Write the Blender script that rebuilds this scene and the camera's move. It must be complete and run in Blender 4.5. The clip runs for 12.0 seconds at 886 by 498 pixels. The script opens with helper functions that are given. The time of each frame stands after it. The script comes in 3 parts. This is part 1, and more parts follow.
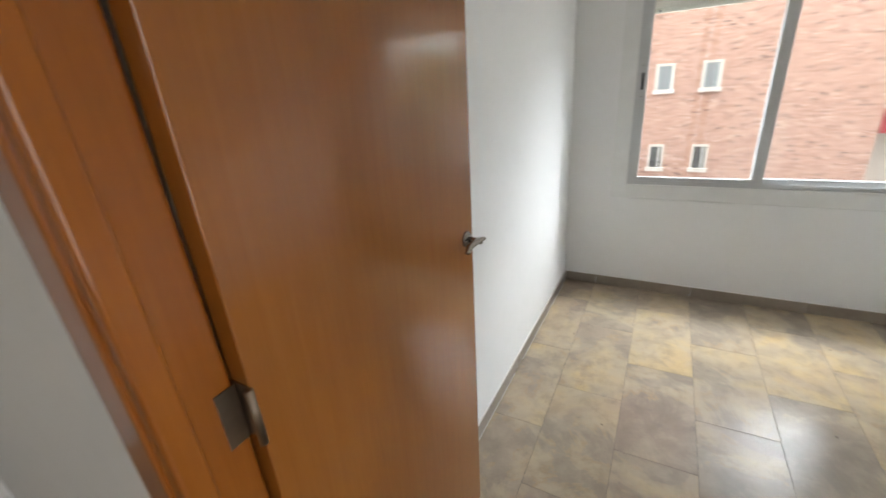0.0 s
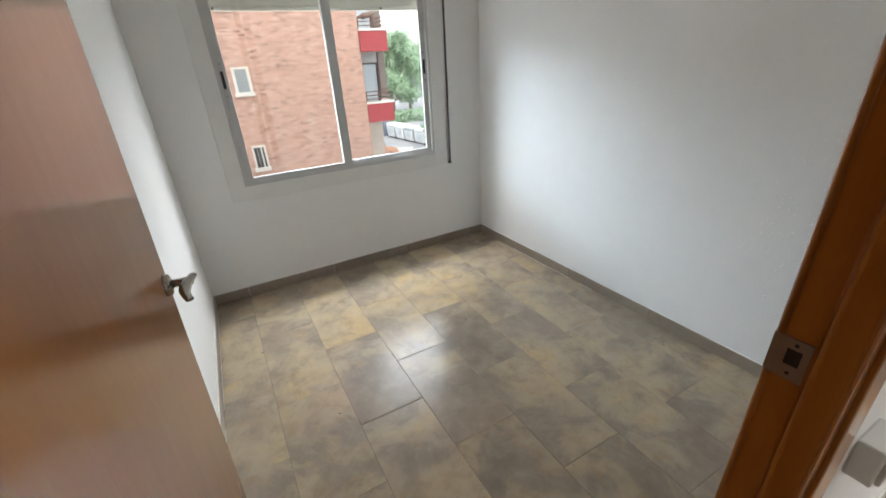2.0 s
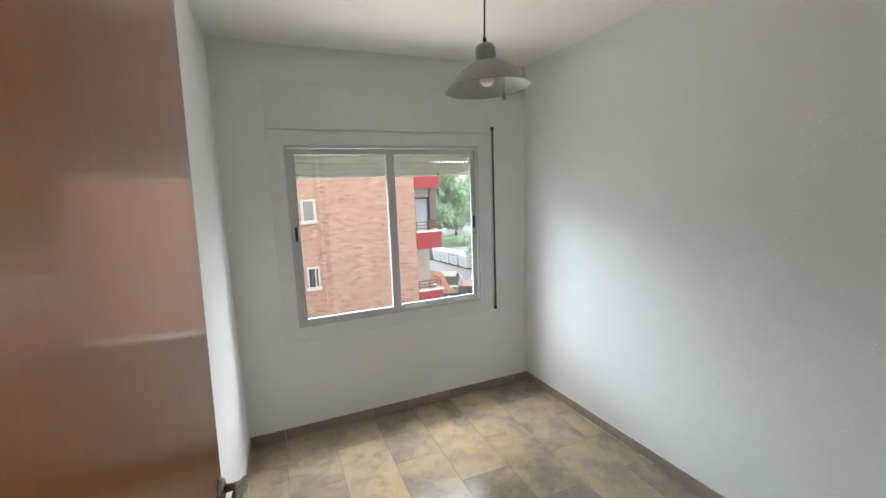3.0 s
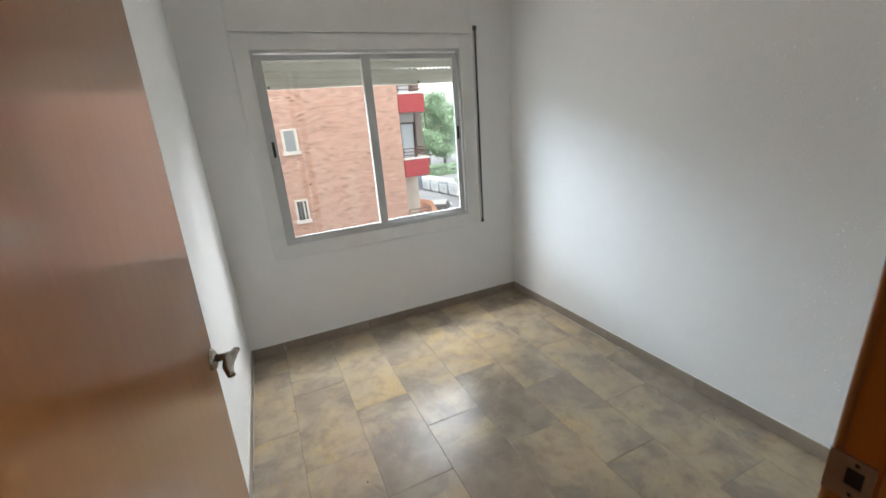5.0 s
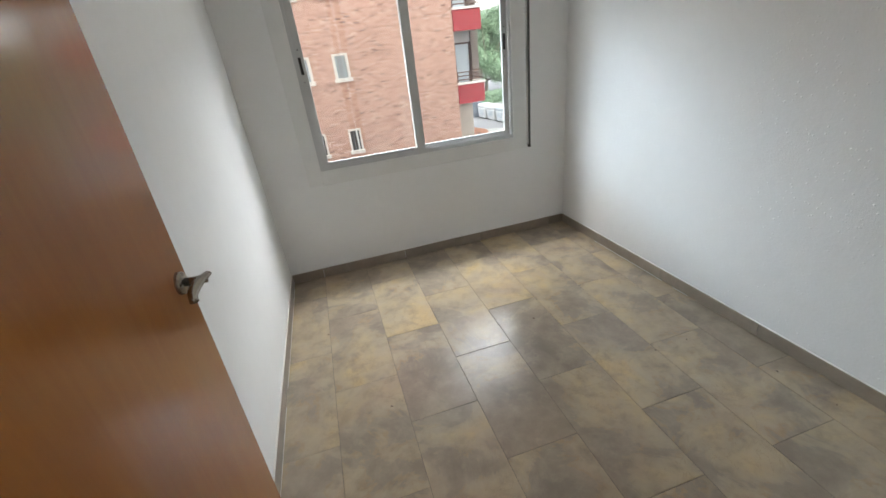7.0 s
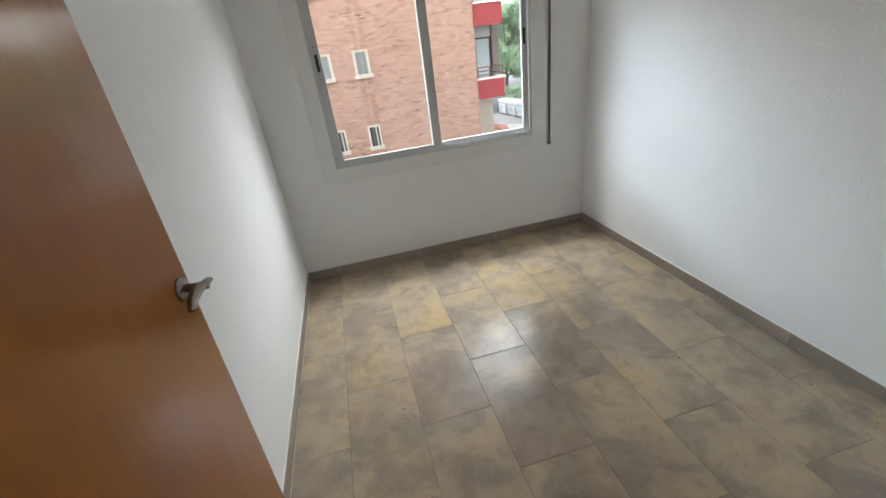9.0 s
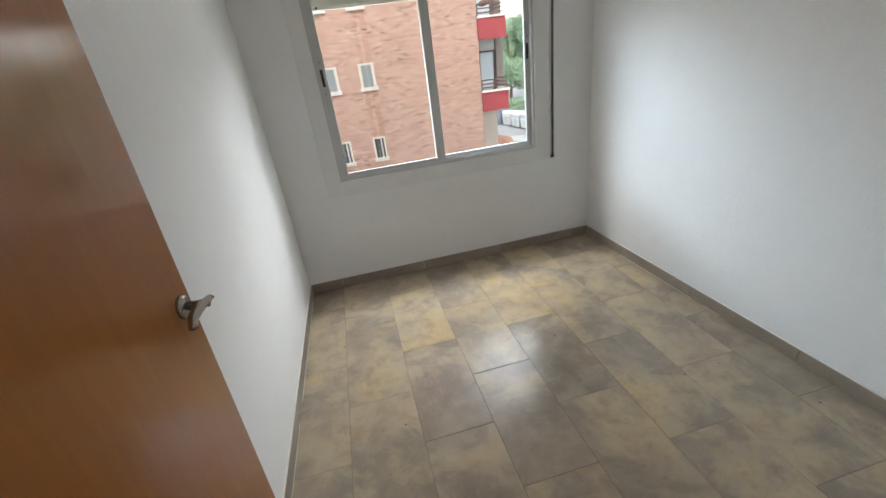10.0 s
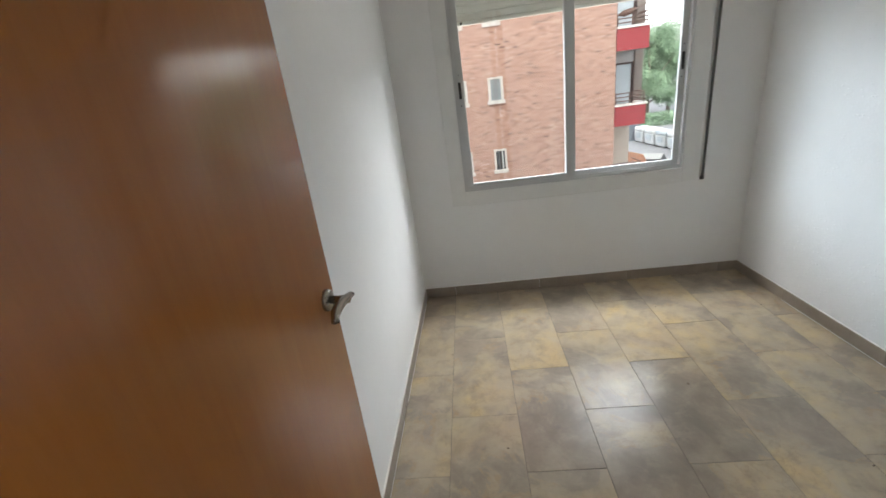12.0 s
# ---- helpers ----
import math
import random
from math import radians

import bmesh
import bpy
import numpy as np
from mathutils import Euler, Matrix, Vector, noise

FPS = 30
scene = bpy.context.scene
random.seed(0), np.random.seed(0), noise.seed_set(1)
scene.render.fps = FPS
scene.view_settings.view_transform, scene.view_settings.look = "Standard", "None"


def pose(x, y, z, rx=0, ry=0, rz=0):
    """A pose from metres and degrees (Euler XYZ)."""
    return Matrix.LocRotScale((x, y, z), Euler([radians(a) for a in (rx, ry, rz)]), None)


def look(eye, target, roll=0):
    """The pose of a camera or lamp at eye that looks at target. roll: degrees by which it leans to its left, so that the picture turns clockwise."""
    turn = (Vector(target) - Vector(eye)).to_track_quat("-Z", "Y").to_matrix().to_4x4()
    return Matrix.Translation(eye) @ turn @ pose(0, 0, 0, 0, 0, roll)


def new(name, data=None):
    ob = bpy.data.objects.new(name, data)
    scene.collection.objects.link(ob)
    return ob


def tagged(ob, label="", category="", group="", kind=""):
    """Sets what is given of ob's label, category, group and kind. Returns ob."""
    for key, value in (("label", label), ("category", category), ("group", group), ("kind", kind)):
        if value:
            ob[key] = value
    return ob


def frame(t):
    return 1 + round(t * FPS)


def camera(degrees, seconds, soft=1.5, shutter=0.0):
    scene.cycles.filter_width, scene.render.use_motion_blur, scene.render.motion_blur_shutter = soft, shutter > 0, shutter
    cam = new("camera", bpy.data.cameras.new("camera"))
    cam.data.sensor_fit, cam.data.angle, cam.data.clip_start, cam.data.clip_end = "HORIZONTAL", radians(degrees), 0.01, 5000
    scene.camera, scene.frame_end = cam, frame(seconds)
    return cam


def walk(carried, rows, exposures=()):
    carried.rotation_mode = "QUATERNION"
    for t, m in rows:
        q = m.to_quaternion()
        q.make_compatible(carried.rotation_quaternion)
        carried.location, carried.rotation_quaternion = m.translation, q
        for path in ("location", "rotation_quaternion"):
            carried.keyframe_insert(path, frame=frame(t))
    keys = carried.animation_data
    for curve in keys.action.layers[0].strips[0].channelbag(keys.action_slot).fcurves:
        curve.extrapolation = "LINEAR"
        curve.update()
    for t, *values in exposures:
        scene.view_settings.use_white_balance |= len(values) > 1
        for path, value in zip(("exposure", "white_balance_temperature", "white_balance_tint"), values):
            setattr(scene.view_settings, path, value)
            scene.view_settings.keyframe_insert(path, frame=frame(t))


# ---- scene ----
cam = camera(94.9, 12.0, shutter=0.25)
PATH = [
    (0, (-0.555, -1.678, 1.458), (-1.463, -0.065, 0.699), -4.7),
    (0.1, (-0.589, -1.665, 1.456), (-1.363, 0.01, 0.683), -5.0),
    (0.2, (-0.620, -1.651, 1.454), (-1.246, 0.07, 0.65), -5.2),
    (0.3, (-0.644, -1.632, 1.452), (-1.121, 0.131, 0.622), -5.3),
    (0.5, (-0.678, -1.593, 1.448), (-0.839, 0.199, 0.575), -5.0),
    (1, (-0.735, -1.539, 1.413), (-0.249, 0.153, 0.464), -3.2),
    (1.5, (-0.835, -1.601, 1.42), (-0.048, -0.034, 0.458), -2.9),
    (2, (-0.844, -1.618, 1.434), (0.0, -0.02, 0.576), -3.3),
    (2.5, (-0.834, -1.611, 1.531), (-0.051, 0.167, 1.052), -4.2),
    (2.7, (-0.858, -1.602, 1.574), (-0.079, 0.21, 1.244), -3.1),
    (4.3, (-0.826, -1.578, 1.668), (-0.082, 0.264, 1.435), -1.1),
    (4.5, (-0.821, -1.581, 1.641), (-0.075, 0.245, 1.305), -1.9),
    (5, (-0.838, -1.617, 1.497), (-0.085, 0.124, 0.877), -4.4),
    (5.5, (-0.833, -1.648, 1.468), (-0.065, 0.025, 0.686), -5.9),
    (6, (-0.848, -1.644, 1.466), (-0.109, 0.01, 0.62), -5.9),
    (6.5, (-0.812, -1.621, 1.464), (-0.205, 0.075, 0.596), -5.9),
    (7, (-0.684, -1.531, 1.409), (-0.249, 0.2, 0.508), -6.8),
    (9, (-0.654, -1.49, 1.407), (-0.309, 0.258, 0.499), -7.5),
    (9.5, (-0.644, -1.485, 1.404), (-0.294, 0.272, 0.516), -7.5),
    (10, (-0.645, -1.485, 1.419), (-0.309, 0.289, 0.559), -7.5),
    (10.5, (-0.649, -1.476, 1.411), (-0.345, 0.322, 0.591), -7.0),
    (11, (-0.66, -1.475, 1.432), (-0.453, 0.351, 0.643), -7.0),
    (11.5, (-0.694, -1.455, 1.435), (-0.649, 0.396, 0.679), -7.2),
    (12, (-0.695, -1.439, 1.417), (-0.874, 0.41, 0.675), -7.9),
]
EXPOSURE = [(0.0, 2.24), (0.3, 2.14), (1.0, 1.96), (2.0, 1.93), (9.0, 1.80), (12.0, 1.76)]
walk(cam, [(t, look(eye, target, roll)) for t, eye, target, roll in PATH], EXPOSURE)

# ---- light: overcast day ----
world = bpy.data.worlds.new("overcast_sky")
scene.world = world
world.use_nodes = True
wn, wl = world.node_tree.nodes, world.node_tree.links
wn.clear()
sky = wn.new("ShaderNodeTexSky")
sky.sky_type = "NISHITA"
sky.sun_disc = False
sky.sun_elevation, sky.sun_rotation = radians(48), radians(185)
sky.dust_density, sky.air_density = 4.0, 1.0
pale = wn.new("ShaderNodeHueSaturation")
pale.inputs["Saturation"].default_value = 0.22
wback = wn.new("ShaderNodeBackground")
wback.inputs["Strength"].default_value = 0.080
wout = wn.new("ShaderNodeOutputWorld")
wl.new(sky.outputs[0], pale.inputs["Color"])
# sky strengthened over three times more at the horizon than overhead
wtc, wsep = wn.new("ShaderNodeTexCoord"), wn.new("ShaderNodeSeparateXYZ")
wgrad, wmul = wn.new("ShaderNodeMapRange"), wn.new("ShaderNodeVectorMath")
wgrad.inputs["To Min"].default_value, wgrad.inputs["To Max"].default_value = 4.5, 1.3
wmul.operation = "MULTIPLY"
wl.new(wtc.outputs["Generated"], wsep.inputs[0])
wl.new(wsep.outputs["Z"], wgrad.inputs["Value"])
wl.new(pale.outputs[0], wmul.inputs[0])
wl.new(wgrad.outputs[0], wmul.inputs[1])
wl.new(wmul.outputs[0], wback.inputs["Color"])
wl.new(wback.outputs[0], wout.inputs["Surface"])

sun_data = bpy.data.lights.new("sun", "SUN")
sun_data.energy, sun_data.angle, sun_data.color = 0.25, radians(30), (1.0, 0.96, 0.9)
sun = new("sun", sun_data)
sun.matrix_world = look((4, -8, 20), (6, 14, 0))


# added area lamps that strengthen the daylight: the strip of sky overhead, the open sky at both ends of the gable
# and past the tower, the light thrown up by the street, and a fill in the passage, where no source is known
for nm, size, size_y, watts, eye, aim in (
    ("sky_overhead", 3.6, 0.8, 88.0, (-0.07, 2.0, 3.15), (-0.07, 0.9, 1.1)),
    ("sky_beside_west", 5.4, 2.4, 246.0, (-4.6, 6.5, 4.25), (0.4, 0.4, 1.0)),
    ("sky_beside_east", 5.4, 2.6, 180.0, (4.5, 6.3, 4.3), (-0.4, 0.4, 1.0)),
    ("street_bounce_fill", 5.0, 3.2, 88.0, (-0.1, 4.2, -1.7), (-0.07, 1.1, 1.5)),
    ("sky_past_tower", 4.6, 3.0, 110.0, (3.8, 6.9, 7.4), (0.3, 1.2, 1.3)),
    ("passage_fill", 0.8, 1.6, 2.5, (1.45, -2.1, 1.3), (-0.6, -1.9, 1.25)),
):
    area_data = bpy.data.lights.new(nm, "AREA")
    area_data.shape, area_data.size, area_data.size_y, area_data.energy = "RECTANGLE", size, size_y, watts
    area_data.color = (1.0, 0.95, 0.89) if nm in ("passage_fill", "street_bounce_fill") else (0.72, 0.87, 1.0) if nm == "sky_beside_west" else (0.90, 0.95, 1.0)
    new(nm, area_data).matrix_world = look(eye, aim)


# ---- materials ----
def material(name):
    m = bpy.data.materials.new(name)
    m.use_nodes = True
    n, l = m.node_tree.nodes, m.node_tree.links
    return m, n, l, n["Principled BSDF"]


def mapped(n, l, scale=(1, 1, 1), source="Object", turn=(0, 0, 0)):
    tc, mp = n.new("ShaderNodeTexCoord"), n.new("ShaderNodeMapping")
    mp.inputs["Scale"].default_value = scale
    mp.inputs["Rotation"].default_value = turn
    l.new(tc.outputs[source], mp.inputs["Vector"])
    return mp.outputs[0]


def noise_of(n, l, vector, scale, detail=4, rough=0.55, distortion=0.0):
    t = n.new("ShaderNodeTexNoise")
    t.inputs["Scale"].default_value, t.inputs["Detail"].default_value = scale, detail
    t.inputs["Roughness"].default_value, t.inputs["Distortion"].default_value = rough, distortion
    l.new(vector, t.inputs["Vector"])
    return t.outputs["Fac"]


def ramp(n, l, fac, stops):
    r = n.new("ShaderNodeValToRGB")
    while len(r.color_ramp.elements) < len(stops):
        r.color_ramp.elements.new(0.5)
    for e, (p, c) in zip(r.color_ramp.elements, stops):
        e.position, e.color = p, (*c, 1) if len(c) == 3 else c
    l.new(fac, r.inputs[0])
    return r.outputs[0]


def mix(n, l, fac, a, b, how="MIX"):
    x = n.new("ShaderNodeMix")
    x.data_type, x.blend_type = "RGBA", how
    for sock, v in ((x.inputs["Factor"], fac), (x.inputs["A"], a), (x.inputs["B"], b)):
        if isinstance(v, (int, float)):
            sock.default_value = v
        elif isinstance(v, tuple):
            sock.default_value = (*v, 1)
        else:
            l.new(v, sock)
    return x.outputs["Result"]


def calc(n, l, how, a, b):
    x = n.new("ShaderNodeMath")
    x.operation = how
    for sock, v in zip(x.inputs, (a, b)):
        if isinstance(v, (int, float)):
            sock.default_value = v
        else:
            l.new(v, sock)
    return x.outputs[0]


def bump(n, l, bsdf, height, strength, distance):
    b = n.new("ShaderNodeBump")
    b.inputs["Strength"].default_value, b.inputs["Distance"].default_value = strength, distance
    l.new(height, b.inputs["Height"])
    l.new(b.outputs[0], bsdf.inputs["Normal"])


def plain(name, colour, roughness=0.5, metallic=0.0, spread=0.08, scale=8.0, grain=0.0, source="Object"):
    """A painted, plastic or metal surface with slight unevenness of tone and gloss."""
    m, n, l, b = material(name)
    v = mapped(n, l, source=source)
    broad = noise_of(n, l, v, scale, 5)
    fine = noise_of(n, l, v, scale * 14, 3)
    lo, hi = tuple(c * (1 - spread) for c in colour), tuple(min(1, c * (1 + spread)) for c in colour)
    c = ramp(n, l, broad, [(0.3, lo), (0.7, hi)])
    c = mix(n, l, 0.12, c, ramp(n, l, fine, [(0.35, lo), (0.65, hi)]))
    l.new(c, b.inputs["Base Color"])
    r = n.new("ShaderNodeMapRange")
    r.inputs["To Min"].default_value, r.inputs["To Max"].default_value = roughness * 0.85, min(1, roughness * 1.15)
    l.new(fine, r.inputs["Value"])
    l.new(r.outputs[0], b.inputs["Roughness"])
    b.inputs["Metallic"].default_value = metallic
    if grain:
        bump(n, l, b, fine, grain, 0.002)
    return m


def wall_paint(name, colour, lumps):
    """Matt emulsion on hand-smoothed plaster: faint waves, scattered pimples and dents."""
    m, n, l, b = material(name)
    v = mapped(n, l)
    broad = noise_of(n, l, v, 1.7, 4)
    mid = noise_of(n, l, v, 14, 5, 0.6)
    fine = noise_of(n, l, v, 90, 4, 0.6)
    c = ramp(n, l, broad, [(0.3, tuple(x * 0.965 for x in colour)), (0.7, colour)])
    c = mix(n, l, 0.25, c, ramp(n, l, mid, [(0.3, tuple(x * 0.95 for x in colour)), (0.6, colour)]))
    l.new(c, b.inputs["Base Color"])
    b.inputs["Roughness"].default_value = 0.72
    b.inputs["Specular IOR Level"].default_value = 0.3
    vor = n.new("ShaderNodeTexVoronoi")
    vor.inputs["Scale"].default_value = 42
    l.new(v, vor.inputs["Vector"])
    spots = ramp(n, l, vor.outputs["Distance"], [(0.0, (1, 1, 1)), (0.2, (0, 0, 0))])
    patch = ramp(n, l, noise_of(n, l, v, 3.1, 3), [(0.42, (0, 0, 0)), (0.60, (1, 1, 1))])
    spots = mix(n, l, 1.0, spots, patch, "MULTIPLY")
    h = calc(n, l, "ADD", calc(n, l, "MULTIPLY", mid, 0.9), calc(n, l, "MULTIPLY", fine, 0.55))
    h = calc(n, l, "ADD", h, calc(n, l, "MULTIPLY", spots, lumps))
    bump(n, l, b, h, 0.45, 0.004)
    return m


def varnished_wood(name, dark, light, along, roughness, coat):
    """Stained veneer with stretched grain; along is the axis of the grain."""
    m, n, l, b = material(name)
    scale = [9.0, 9.0, 9.0]
    scale["xyz".index(along)] = 0.55
    v = mapped(n, l, tuple(scale))
    grain = noise_of(n, l, v, 5.0, 8, 0.62, 0.6)
    pores = noise_of(n, l, mapped(n, l, tuple(x * 7 for x in scale)), 6.0, 3)
    cloud = noise_of(n, l, mapped(n, l), 2.2, 3)
    c = ramp(n, l, grain, [(0.3, dark), (0.7, light)])
    c = mix(n, l, ramp(n, l, cloud, [(0.35, (0, 0, 0)), (0.7, (0.35, 0.35, 0.35))]), c, tuple(x * 0.82 for x in dark))
    c = mix(n, l, ramp(n, l, pores, [(0.58, (0, 0, 0)), (0.75, (0.12, 0.12, 0.12))]), c, tuple(x * 0.6 for x in dark))
    l.new(c, b.inputs["Base Color"])
    b.inputs["Roughness"].default_value = roughness
    b.inputs["Coat IOR"].default_value = 1.46
    b.inputs["Specular IOR Level"].default_value = 0.1
    b.inputs["Coat Weight"].default_value, b.inputs["Coat Roughness"].default_value = coat, 0.125
    bump(n, l, b, calc(n, l, "ADD", calc(n, l, "MULTIPLY", grain, 0.25), calc(n, l, "MULTIPLY", cloud, 3.0)), 0.04, 0.002)
    return m


def stone_tile(name):
    """Glazed stoneware printed like rainbow sandstone. Object colour: red = ochre share, green = shift of the pattern."""
    m, n, l, b = material(name)
    info = n.new("ShaderNodeObjectInfo")
    parts = n.new("ShaderNodeSeparateColor")
    l.new(info.outputs["Color"], parts.inputs[0])
    tc = n.new("ShaderNodeTexCoord")
    shift = n.new("ShaderNodeCombineXYZ")
    l.new(calc(n, l, "MULTIPLY", parts.outputs[1], 37.0), shift.inputs[0])
    l.new(calc(n, l, "MULTIPLY", info.outputs["Random"], 53.0), shift.inputs[1])
    add = n.new("ShaderNodeVectorMath")
    l.new(tc.outputs["Object"], add.inputs[0])
    l.new(shift.outputs[0], add.inputs[1])
    v = add.outputs[0]
    broad = noise_of(n, l, v, 2.0, 3, 0.5, 0.7)
    torn = noise_of(n, l, v, 3.6, 9, 0.64, 0.8)
    mid = noise_of(n, l, v, 5.5, 6, 0.58, 0.4)
    fine = noise_of(n, l, v, 60, 5, 0.65)
    vein = noise_of(n, l, v, 5.0, 8, 0.6, 1.2)
    smudge = noise_of(n, l, v, 4.2, 7, 0.60, 0.3)
    rose = noise_of(n, l, v, 2.6, 4, 0.55, 0.5)
    slate = noise_of(n, l, v, 11.0, 9, 0.68, 0.25)
    wave = calc(n, l, "ADD", calc(n, l, "MULTIPLY", calc(n, l, "SUBTRACT", broad, 0.5), 1.9), calc(n, l, "MULTIPLY", calc(n, l, "SUBTRACT", torn, 0.5), 1.9))
    share = calc(n, l, "ADD", wave, calc(n, l, "ADD", calc(n, l, "MULTIPLY", parts.outputs[0], 0.62), 0.17))
    c = ramp(n, l, share, [(0.0, (0.245, 0.202, 0.162)), (0.38, (0.325, 0.268, 0.208)), (0.44, (0.398, 0.324, 0.236)), (0.75, (0.482, 0.374, 0.238)), (1.0, (0.548, 0.400, 0.212))])
    c = mix(n, l, ramp(n, l, mid, [(0.42, (0, 0, 0)), (0.72, (0.45, 0.45, 0.45))]), c, (0.450, 0.372, 0.270))
    c = mix(n, l, ramp(n, l, rose, [(0.50, (0, 0, 0)), (0.66, (0.45, 0.45, 0.45))]), c, (0.385, 0.294, 0.222))
    c = mix(n, l, ramp(n, l, mid, [(0.25, (0.30, 0.30, 0.30)), (0.48, (0, 0, 0))]), c, (0.345, 0.285, 0.210))
    c = mix(n, l, ramp(n, l, smudge, [(0.28, (0.60, 0.60, 0.60)), (0.40, (0, 0, 0))]), c, (0.205, 0.172, 0.152))
    edge = ramp(n, l, share, [(0.40, (0, 0, 0)), (0.43, (0.45, 0.45, 0.45)), (0.50, (0, 0, 0))])
    c = mix(n, l, calc(n, l, "MULTIPLY", edge, ramp(n, l, vein, [(0.45, (0, 0, 0)), (0.6, (1, 1, 1))])), c, (0.390, 0.235, 0.105))
    spot = calc(n, l, "MULTIPLY", ramp(n, l, vein, [(0.490, (0, 0, 0)), (0.5, (0.30, 0.30, 0.30)), (0.510, (0, 0, 0))]), ramp(n, l, broad, [(0.50, (0, 0, 0)), (0.60, (1, 1, 1))]))
    c = mix(n, l, spot, c, (0.240, 0.155, 0.090))
    c = mix(n, l, ramp(n, l, slate, [(0.32, (0.50, 0.50, 0.50)), (0.50, (0, 0, 0))]), c, (0.255, 0.210, 0.156))
    c = mix(n, l, ramp(n, l, slate, [(0.52, (0, 0, 0)), (0.70, (0.30, 0.30, 0.30))]), c, (0.520, 0.430, 0.310))
    c = mix(n, l, ramp(n, l, fine, [(0.28, (0.10, 0.10, 0.10)), (0.45, (0, 0, 0))]), c, (0.22, 0.18, 0.14))
    l.new(c, b.inputs["Base Color"])
    r = n.new("ShaderNodeMapRange")
    r.inputs["To Min"].default_value, r.inputs["To Max"].default_value = 0.17, 0.28
    b.inputs["IOR"].default_value = 1.46
    l.new(mid, r.inputs["Value"])
    l.new(r.outputs[0], b.inputs["Roughness"])
    bump(n, l, b, calc(n, l, "ADD", mid, calc(n, l, "MULTIPLY", fine, 0.3)), 0.10, 0.003)
    return m


def brick_wall(name):
    """Facing brick seen from across a street: 6 cm courses, pale joints, darker bricks here and there."""
    m, n, l, b = material(name)
    v = mapped(n, l, turn=(radians(90), 0, 0), source="Object")
    k = n.new("ShaderNodeTexBrick")
    k.offset = 0.5
    for key, value in (("Scale", 1.0), ("Brick Width", 0.24), ("Row Height", 0.058), ("Mortar Size", 0.006), ("Mortar Smooth", 0.3), ("Bias", 0.0)):
        k.inputs[key].default_value = value
    k.inputs["Color1"].default_value, k.inputs["Color2"].default_value = (0.46, 0.245, 0.180, 1), (0.37, 0.185, 0.135, 1)
    k.inputs["Mortar"].default_value = (0.46, 0.31, 0.25, 1)
    l.new(v, k.inputs["Vector"])
    sep, cell = n.new("ShaderNodeSeparateXYZ"), n.new("ShaderNodeCombineXYZ")
    l.new(mapped(n, l), sep.inputs[0])
    row = calc(n, l, "FLOOR", calc(n, l, "DIVIDE", sep.outputs["Z"], 0.058), 0.0)
    along = calc(n, l, "ADD", calc(n, l, "DIVIDE", sep.outputs["X"], 0.22), calc(n, l, "MULTIPLY", row, 0.37))
    l.new(calc(n, l, "FLOOR", along, 0.0), cell.inputs[0])
    l.new(row, cell.inputs[2])
    each = n.new("ShaderNodeTexWhiteNoise")
    l.new(cell.outputs[0], each.inputs["Vector"])
    streak = noise_of(n, l, mapped(n, l, (0.8, 0.8, 15.0)), 1.0, 2, 0.5)
    stain = noise_of(n, l, mapped(n, l, (1.4, 1.4, 0.16)), 0.8, 4)
    one = ramp(n, l, each.outputs["Value"], [(0.0, (0.06, 0.035, 0.03)), (0.03, (0.21, 0.118, 0.090)), (0.12, (0.35, 0.190, 0.135)), (0.5, (0.46, 0.270, 0.200)), (0.88, (0.49, 0.305, 0.235)), (1.0, (0.58, 0.42, 0.35))])
    c = mix(n, l, 0.75, k.outputs["Color"], one)
    c = mix(n, l, ramp(n, l, streak, [(0.5, (0, 0, 0)), (0.68, (0.2, 0.2, 0.2))]), c, (0.56, 0.355, 0.285))
    c = mix(n, l, ramp(n, l, streak, [(0.32, (0.2, 0.2, 0.2)), (0.45, (0, 0, 0))]), c, (0.34, 0.175, 0.132))
    c = mix(n, l, ramp(n, l, stain, [(0.55, (0, 0, 0)), (0.75, (0.4, 0.4, 0.4))]), c, (0.56, 0.42, 0.35))
    c = mix(n, l, 0.22, c, (0.46, 0.36, 0.325))
    l.new(c, b.inputs["Base Color"])
    b.inputs["Roughness"].default_value = 0.85
    bump(n, l, b, k.outputs["Fac"], 0.6, -0.008)
    return m


def window_glass(name):
    m, n, l, b = material(name)
    b.inputs["Base Color"].default_value = (0.97, 0.99, 0.98, 1)
    b.inputs["Roughness"].default_value, b.inputs["IOR"].default_value = 0.0, 1.45
    b.inputs["Transmission Weight"].default_value = 1.0
    return m


def leaves(name):
    m, n, l, b = material(name)
    geo = n.new("ShaderNodeNewGeometry")
    c = ramp(n, l, geo.outputs["Random Per Island"], [(0.0, (0.110, 0.185, 0.110)), (0.5, (0.155, 0.250, 0.150)), (1.0, (0.215, 0.310, 0.195))])
    l.new(c, b.inputs["Base Color"])
    b.inputs["Roughness"].default_value = 0.6
    return m


def asphalt(name, colour):
    m, n, l, b = material(name)
    v = mapped(n, l)
    c = ramp(n, l, noise_of(n, l, v, 0.35, 5), [(0.3, tuple(x * 0.8 for x in colour)), (0.7, tuple(x * 1.2 for x in colour))])
    c = mix(n, l, 0.3, c, ramp(n, l, noise_of(n, l, v, 30, 3), [(0.3, tuple(x * 0.6 for x in colour)), (0.7, tuple(x * 1.4 for x in colour))]))
    l.new(c, b.inputs["Base Color"])
    b.inputs["Roughness"].default_value = 0.9
    return m


